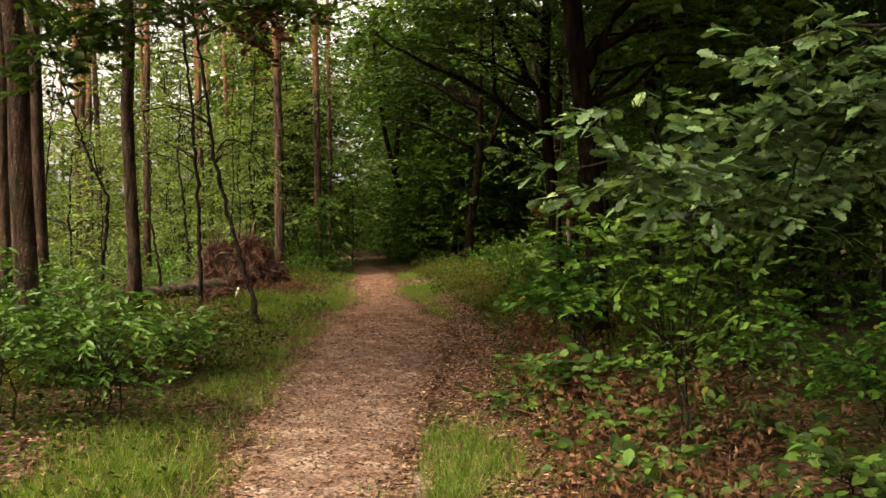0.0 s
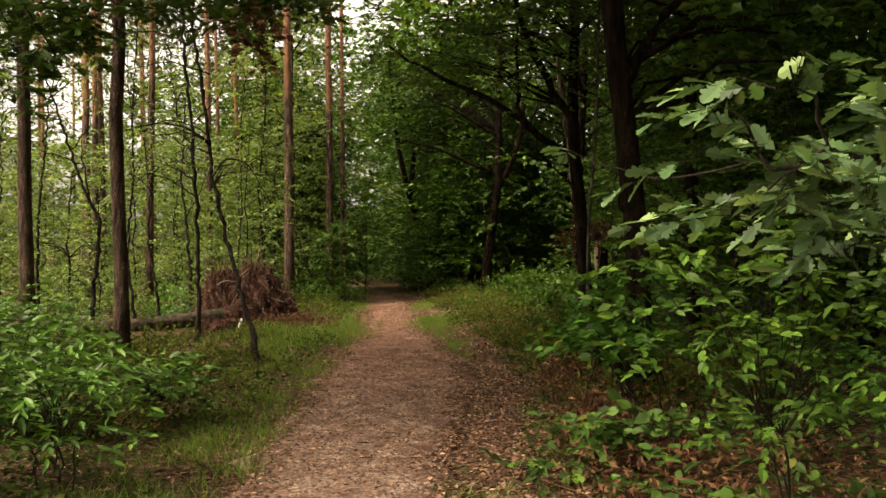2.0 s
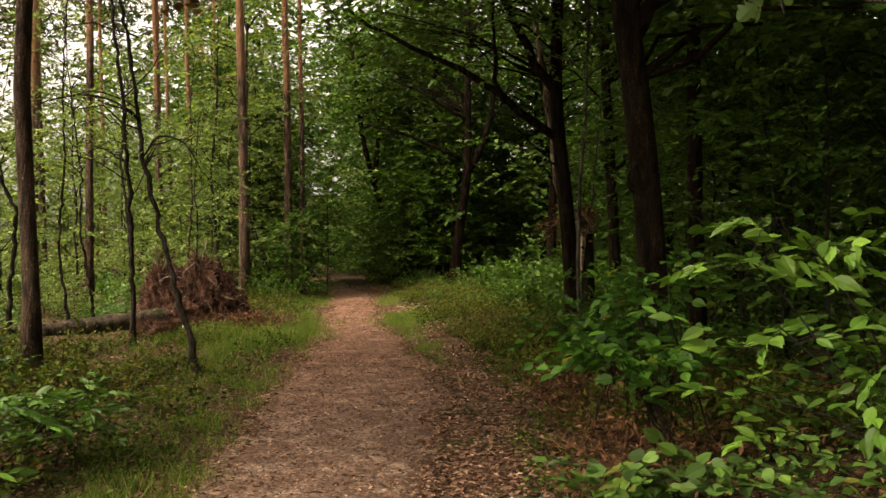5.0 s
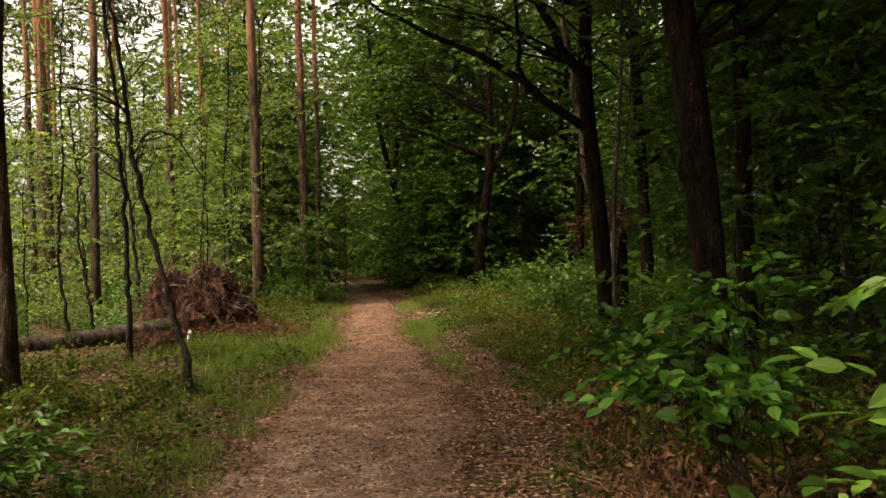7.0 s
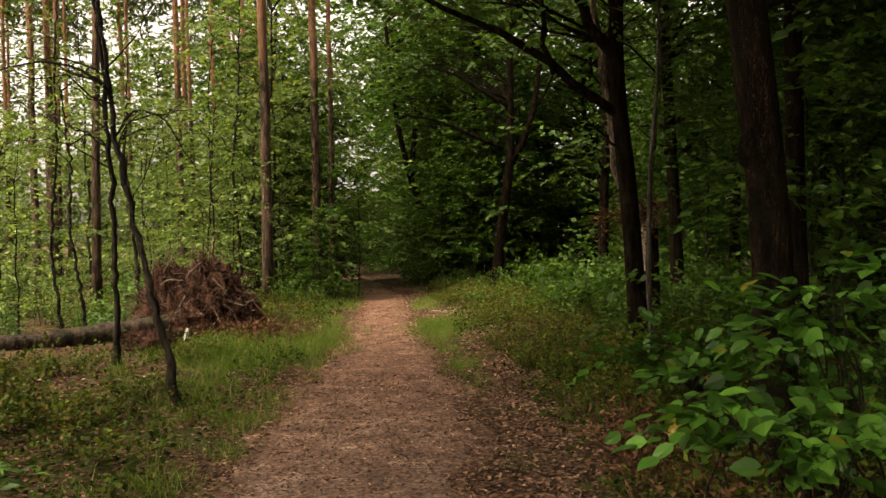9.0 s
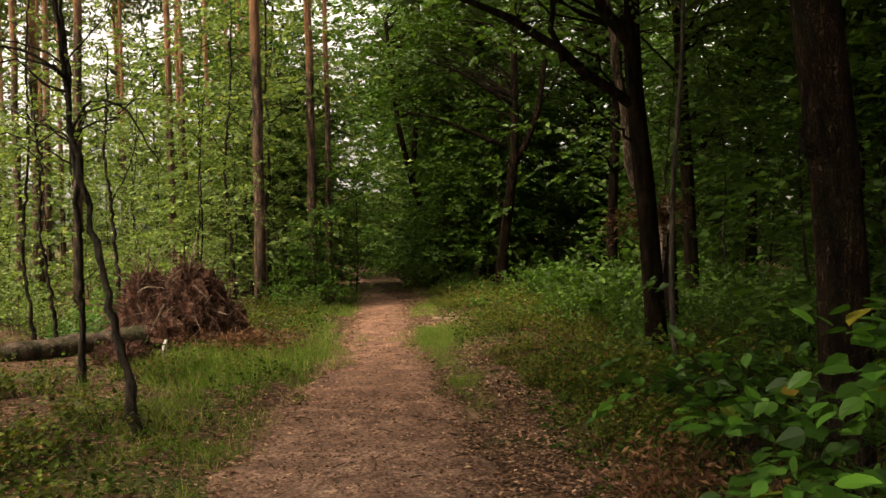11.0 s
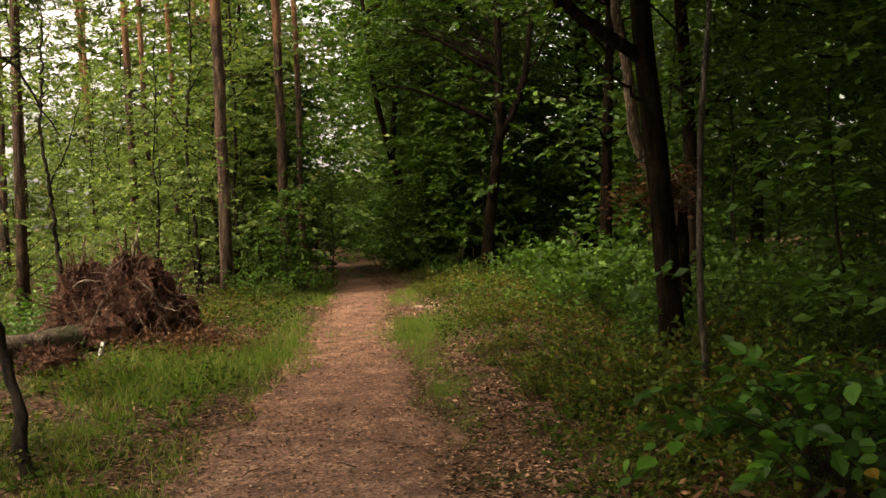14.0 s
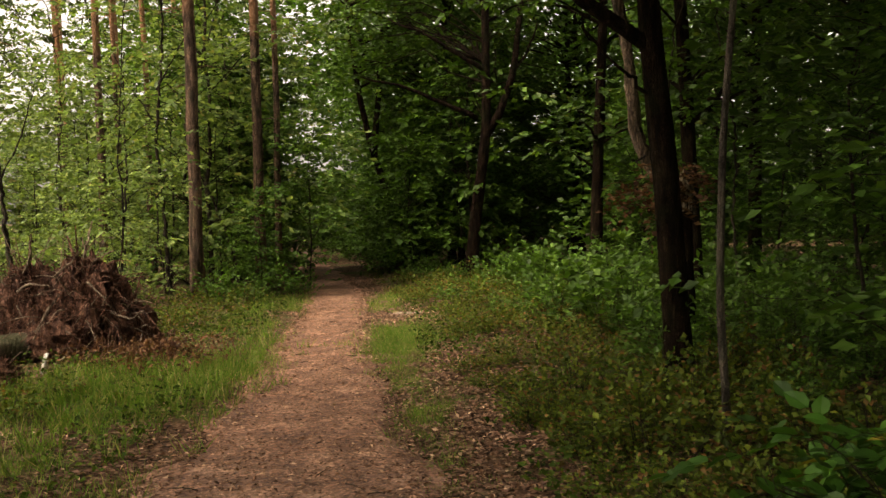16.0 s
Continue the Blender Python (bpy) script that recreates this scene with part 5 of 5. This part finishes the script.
part("bough", bough, M_TWIG, left_oak, smooth=True)
part("bough_leaves", boughleaf, M_OAKLEAF, left_oak)
part("withered_leaves", dead, M_DEADLEAF, left_oak, "withered brown hanging leaf clump")

# ---- low shrubs: bilberry and seedlings, copied ----
def shrub_kind(name, label, seed, r, h, n, leafm, size, shape, group, x, y, width=1.0):
    ob = thing(name, on_ground(x, y, 0.02), label, "shrub", group)
    rg = np.random.default_rng(seed)
    wood, leaf = Geo(), Geo()
    a, q = rg.uniform(0, 6.28, n), r * np.sqrt(rg.uniform(0, 1, n))
    foot = np.stack([np.cos(a) * q * 0.6, np.sin(a) * q * 0.6, np.zeros(n)], -1)
    tip = np.stack([np.cos(a) * q, np.sin(a) * q, h * rg.uniform(0.45, 1.0, n) * (1 - 0.4 * (q / r) ** 2)], -1)
    for i in range(n):
        wood.tube([foot[i], 0.5 * (foot[i] + tip[i]) + np.array([0, 0, 0.05 * h]), tip[i]], [0.0035, 0.003, 0.0012], 3, cap=False)
    for u in (0.5, 0.75, 1.0):
        st = foot + (tip - foot) * u
        way = unit(np.stack([np.cos(a + rg.normal(0, 1, n)), np.sin(a + rg.normal(0, 1, n)), rg.uniform(0.2, 0.9, n)], -1))
        p, f, nn = sprays(rg, st, way, np.full(n, 0.45 * r), 6, 0.05)
        leaf.leaves(shape, p, f, nn, size * rg.uniform(0.7, 1.2, len(p)), width)
    tagged(part("stemwork", wood, M_TWIG, ob), kind="stuff")
    part("foliage", leaf, leafm, ob)
    return ob


bil = [shrub_kind("bilberry_bush", "low bilberry bush with small yellow-green leaves", 400 + k, 0.34, (0.34, 0.42, 0.28)[k], 19, M_BILB, 0.042, BLADE, "bilberry along the path", 0.75 + 0.4 * k, 14 + k, 1.15) for k in range(3)]
see = [shrub_kind("seedling_bush", "waist-high tree seedlings with green leaves", 420 + k, 0.45, (0.75, 0.95, 0.6)[k], 20, (M_BEECH, M_BEECH, M_BUSH)[k], 0.075, BLADE, "seedlings under the trees", 1.8 + 0.5 * k, 20 + 1.5 * k, 1.1) for k in range(3)]
for n_b, y0, y1, lo, hi, s0, s1 in ((46, 9.5, 18, 0.22, 0.7, 0.55, 0.9), (74, 9.5, 18, 0.65, 2.3, 0.95, 1.45)):
    repeat(bil, scatter(n_b, -3, 4, y0, y1, lambda x, y: lo + (0.1 if y < 13 else 0) < x - verge_right(y) < hi), s0, s1)


def thicket(name, label, kinds, spots, lo, hi):
    """Many low bushes too far to tell apart, joined into one mesh a material."""
    out = {}
    for i, (x, y) in enumerate(spots):
        sc, turn = rng.uniform(lo, hi), rng.uniform(0, 6.28)
        c, q = math.cos(turn) * sc, math.sin(turn) * sc
        m = np.array([[c, -q, 0], [q, c, 0], [0, 0, sc]])
        for ob in kinds[i % len(kinds)].children:
            me = ob.data
            v, f = np.empty(len(me.vertices) * 3), np.empty(len(me.loops), int)
            me.vertices.foreach_get("co", v)
            me.loops.foreach_get("vertex_index", f)
            out.setdefault(me.materials[0].name, (me.materials[0], Geo()))[1].add(v.reshape(-1, 3) @ m.T + np.array(on_ground(x, y, 0.03)), f.reshape(-1, 3))
    for material, geo in out.values():
        if material is not M_TWIG:
            tagged(new(name, geo.mesh(name, material)), label, "shrub", kind="stuff")


thicket("bilberry_thicket", "low yellow-green bilberry thicket beyond the path's litter", bil, scatter(50, -3, 3, 17.5, 30, lambda x, y: 0.15 < x - verge_right(y) < 0.8) + scatter(20, -4.5, 1, 26.5, 38, lambda x, y: 0.2 < x - verge_right(y) < 1.2), 0.45, 0.75)
thicket("bilberry_thicket", "low yellow-green bilberry thicket under the trees", bil, scatter(100, -3, 4, 17.5, 33, lambda x, y: 0.7 < x - verge_right(y) < 3.2), 0.8, 1.3)
beech_low = [shrub_kind("beech_shrub", "waist-high beech shrub with broad dark green leaves", 430 + k, 0.7, (0.95, 1.25)[k], 15, M_BEECH, 0.125, BLADE, "shrubs behind the bilberry", 1.2 + 1.1 * k, 24 + 1.5 * k, 1.15) for k in range(2)]
repeat(beech_low, scatter(24, -0.8, 4.5, 19, 32, lambda x, y: x - verge_right(y) > 1.8), 0.7, 1.1)
repeat(see[:2], scatter(16, -1, 4, 18, 31, lambda x, y: 1.7 < x - verge_right(y) < 3.8), 0.6, 1.0)
repeat(bil, scatter(55, -8, -2, 7, 24, lambda x, y: path_left(y) - 4.5 < x < path_left(y) - 1.5 and not (14.5 < y < 21 and x < -4.2 - 0.3 * abs(y - 18))), 0.7, 1.2)
repeat(bil, scatter(28, -6.2, -2.9, 8.5, 14.5, lambda x, y: path_left(y) - 3.2 < x < path_left(y) - 0.9), 0.8, 1.4)
thicket("bilberry_thicket", "low bilberry thicket at the foot of the pines", bil, scatter(20, -6.5, -3.5, 22, 31, lambda x, y: path_left(y) - 2.2 < x < path_left(y) - 0.9), 0.8, 1.3)
repeat(see[:2], scatter(52, 0, 8, 13, 36, lambda x, y: x - path_right(y) > 2.3), 0.5, 1.05)
repeat(see[:2], scatter(34, 1.6, 6.5, 12.5, 27, lambda x, y: x > 1.9 or y > 19), 0.5, 1.0)
repeat(see[:2], scatter(24, -3.5, 3, 24, 40, lambda x, y: 1.4 < x - path_right(y) < 4.5), 0.5, 0.95)
hazel_low = shrub_kind("hazel_shoots", "light green hazel shoots under the pines", 440, 0.5, 1.0, 20, M_LIGHT, 0.085, BLADE, "shoots under the pines", -9.6, 21.5, 1.1)
repeat([hazel_low, see[2]], scatter(76, -18, -5, 11, 34, lambda x, y: x < path_left(y) - 2.6 and not (14.5 < y < 21 and x > -9)), 0.8, 1.6)
repeat([hazel_low, see[2]], scatter(34, -13, -6.2, 19.5, 24, lambda x, y: True), 0.5, 0.9)
repeat([see[2], bil[0]], scatter(22, -10, -5.2, 12.5, 15.5, lambda x, y: True), 0.5, 0.9)
repeat(see[:2], scatter(14, -0.6, 3.2, 25.5, 31, lambda x, y: x > path_right(y) + 2.2), 0.4, 0.75)
repeat([bil[0], see[0]], scatter(18, -0.2, 1.8, 22.1, 25.4, lambda x, y: x > path_right(y) + 1.0), 0.4, 0.6)
repeat(see[:2], scatter(26, 2.0, 4.6, 19, 24.5, lambda x, y: True), 0.4, 0.8)
repeat(see[:2], scatter(14, 1.7, 3.2, 15, 19, lambda x, y: True), 0.35, 0.65)
repeat(bil, scatter(30, -8.5, -4.2, 12.5, 16.8, lambda x, y: y < 16.8 + 0.8 * (x + 6.5)or y < 15), 0.8, 1.3)
repeat([see[0], see[1]], [(-4.7, 27.0), (-4.4, 28.4), (-4.9, 25.9), (-5.2, 26.6), (-4.2, 29.8), (-5.0, 29.2)], 0.7, 1.1)
repeat(see, [(float(path_right(36 + 1.6 * q)) + 1.1 + 0.5 * (q % 3), 36 + 1.6 * q) for q in range(19)], 1.0, 1.8)
repeat(see[:2], [(float(path_left(31 + 1.7 * q)) - 1.0 - 0.5 * (q % 3), 31 + 1.7 * q) for q in range(20)], 1.0, 1.8)
repeat(see, [(-7.5 - 0.8 * q, 71.5 + 0.5 * q + 1.2 * (q % 2)) for q in range(9)], 1.6, 2.6)

# ---- grass, fallen leaves ----
rg = np.random.default_rng(91)


def grass_patch(n, x, y, tall):
    z = height(x, y)
    pos = np.stack([x, y, z - 0.01], -1)
    fwd = np.stack([rg.normal(0, 0.55, n), rg.normal(0, 0.55, n), np.ones(n)], -1)
    nrm = unit(rg.normal(0, 1, (n, 3)))
    hgt = tall * rg.uniform(0.5, 1.25, n)
    g.leaves(STRAND, pos, fwd, nrm, hgt, 0.035)


def tufts(n_tuft, per, x, y, spread, tall):
    tx, ty = np.repeat(x, per), np.repeat(y, per)
    k = len(tx)
    grass_patch(k, tx + rg.normal(0, spread, k), ty + rg.normal(0, spread, k), np.repeat(tall, per) if np.ndim(tall) else tall)


g = Geo()
y = rg.uniform(3.5, 31, 1700)
off = rg.uniform(0, 1, 1700) ** 1.1
wide = np.interp(y, [3, 8, 12, 14, 20, 24, 31], [1.1, 0.9, 0.8, 1.2, 1.6, 1.2, 1.0])
x = path_left(y) + 0.1 - off * wide
keep = wave(1.3 * x + 3, 0.9 * y) + rg.normal(0, 0.35, 1700) > np.where(y < 12, 0.15, -0.2)
x, y = x[keep], y[keep]
tufts(len(x), 30, x, y, 0.08, 0.07 + 0.1 * rg.uniform(0, 1, len(x)))
for cx, cy, sx, sy, n_t, tall in ((-0.12, 5.9, 0.18, 0.7, 190, 0.12), (-0.85, 16.9, 0.13, 0.6, 110, 0.08), (-1.42, 21.7, 0.22, 0.8, 420, 0.12), (-0.6, 15.3, 0.12, 0.5, 30, 0.07), (-1.2, 19.2, 0.15, 0.7, 110, 0.08), (-2.1, 28, 0.25, 1.5, 160, 0.12), (-3.15, 19.2, 0.25, 0.9, 220, 0.13),
                              (-3.7, 17.6, 0.5, 1.0, 240, 0.2), (-2.2, 5.6, 0.3, 0.9, 230, 0.15)):
    tufts(n_t, 30, rg.normal(cx, sx, n_t), rg.normal(cy, sy, n_t), 0.05, tall)
tagged(new("grass", g.mesh("grass", M_GRASS)), "green grass tufts with dry blades along the path", "grass", kind="stuff")

g = Geo()


def litter(x, y, lo, hi, lift=0.004):
    n = len(x)
    on_path = (x > path_left(y)) & (x < path_right(y))
    z = height(x, y) + lift + np.where(on_path, 0.035, 0.0)
    fwd = np.stack([rg.normal(0, 1, n), rg.normal(0, 1, n), rg.normal(0, 0.15, n)], -1)
    nrm = np.array([0, 0, 1.0]) + rg.normal(0, 0.3, (n, 3))
    g.leaves(CURLED, np.stack([x, y, z], -1), fwd, nrm, rg.uniform(lo, hi, n), 0.9)


y = 3.5 + 33 * rg.uniform(0, 1, 34000) ** 1.3
x = path_right(y) - 0.12 + (verge_right(y) - path_right(y) + 0.35) * rg.uniform(0, 1, 34000) + rg.normal(0, 0.1, 34000)
litter(x, y, 0.025, 0.06)
y = 8 + 20 * rg.uniform(0, 1, 9000) ** 1.2
u = rg.uniform(0, 1, 9000)
litter(path_left(y) * (1 - u) + path_right(y) * u, y, 0.012, 0.04, 0.006)
y = 3.5 + 30 * rg.uniform(0, 1, 17000) ** 1.3
u = rg.uniform(0, 1, 17000)
litter(path_left(y) * (1 - u) + path_right(y) * u, y, 0.01, 0.03)
y = 4 + 12 * rg.uniform(0, 1, 9000)
u = rg.uniform(0, 1, 9000)
litter(path_left(y) * (1 - u) + path_right(y) * u, y, 0.015, 0.045)
y = 3.5 + 25 * rg.uniform(0, 1, 22000) ** 1.3
litter(path_left(y) - np.abs(rg.normal(0, 1.9, 22000)) + 0.25, y, 0.03, 0.065)
y = 4 + 22 * rg.uniform(0, 1, 16000)
litter(path_right(y) + 0.3 + np.abs(rg.normal(0, 1.5, 16000)), y, 0.03, 0.065)
tagged(new("fallen_leaves", g.mesh("fallen_leaves", M_LITTER)), "brown fallen leaves strewn over path and verge", "leaves", kind="stuff")

g = Geo()
n_s = 420
y = 4.5 + 8 * rg.uniform(0, 1, n_s)
x = verge_right(y) + 0.15 + np.abs(rg.normal(0, 0.8, n_s))
x[:70], y[:70] = rg.normal(-3.9, 0.35, 70), rg.normal(19.3, 0.5, 70)
for i in range(n_s):
    p0 = np.array([x[i], y[i], float(height(x[i], y[i])) + 0.01])
    d = np.array([rg.normal(0, 0.3), rg.normal(0, 0.3), rg.uniform(-0.02, 0.25)])
    g.tube([p0, p0 + d * 0.5 + np.array([0, 0, 0.05]), p0 + d], [0.004, 0.0035, 0.0015], 3, cap=False)
a = rg.integers(0, n_s, 9000)
pos = np.stack([x[a], y[a], height(x[a], y[a]) + rg.uniform(0.02, 0.3, 9000)], -1) + rg.normal(0, 0.1, (9000, 3)) * np.array([1, 1, 0.2])
g.leaves(BLADE, pos, rg.normal(0, 1, (9000, 3)), rg.normal(0, 1, (9000, 3)), rg.uniform(0.03, 0.08, 9000), 0.6)
tagged(new("dry_bracken", g.mesh("dry_bracken", M_DEADLEAF)), "dry rust-brown bracken and dead stalks on the verge", "bracken", kind="stuff")

g = Geo()
n_g = 44000
side = rg.uniform(0, 1, n_g) < 0.55
y = 4 + 26 * rg.uniform(0, 1, n_g) ** 1.2
x = np.where(side, path_left(y) - 0.25 - np.abs(rg.normal(0, 2.2, n_g)), path_right(y) + 0.55 + np.abs(rg.normal(0, 1.6, n_g)))
ok = wave(0.9 * x, 0.7 * y + 2) + rg.normal(0, 0.4, n_g) > np.where(side, -0.25, 0.1)
x, y = x[ok], y[ok]
k = len(x)
pos = np.stack([x, y, height(x, y) + 0.02 + 0.16 * rg.uniform(0, 1, k) ** 2], -1)
g.leaves(BLADE, pos, rg.normal(0, 1, (k, 3)) * np.array([1, 1, 0.4]), np.array([0, 0, 1.0]) + rg.normal(0, 0.5, (k, 3)), rg.uniform(0.03, 0.075, k), 0.9)
tagged(new("ground_cover", g.mesh("ground_cover", M_COVER)), "low green herbs and moss over the forest floor", "plants", kind="stuff")

g = Geo()
y = 4.5 + 22 * rg.uniform(0, 1, 110)
u = rg.uniform(-0.25, 1.35, 110)
x = path_left(y) * (1 - u) + path_right(y) * u
for i in range(110):
    a, L = rg.uniform(0, 6.28), rg.uniform(0.05, 0.22)
    d = np.array([math.cos(a), math.sin(a), 0.0])
    inside = path_left(y[i]) < x[i] < path_right(y[i])
    p0 = np.array([x[i], y[i], float(height(x[i], y[i])) + (0.042 if inside else 0.01)])
    g.tube([p0 - d * L * 0.5, p0 + np.array([rg.normal(0, 0.01), rg.normal(0, 0.01), 0.006]), p0 + d * L * 0.5], [0.004, 0.0035, 0.002], 4)
tagged(new("fallen_twigs", g.mesh("fallen_twigs", M_TWIG)), "small dark fallen twigs lying on the path", "twigs", kind="stuff")
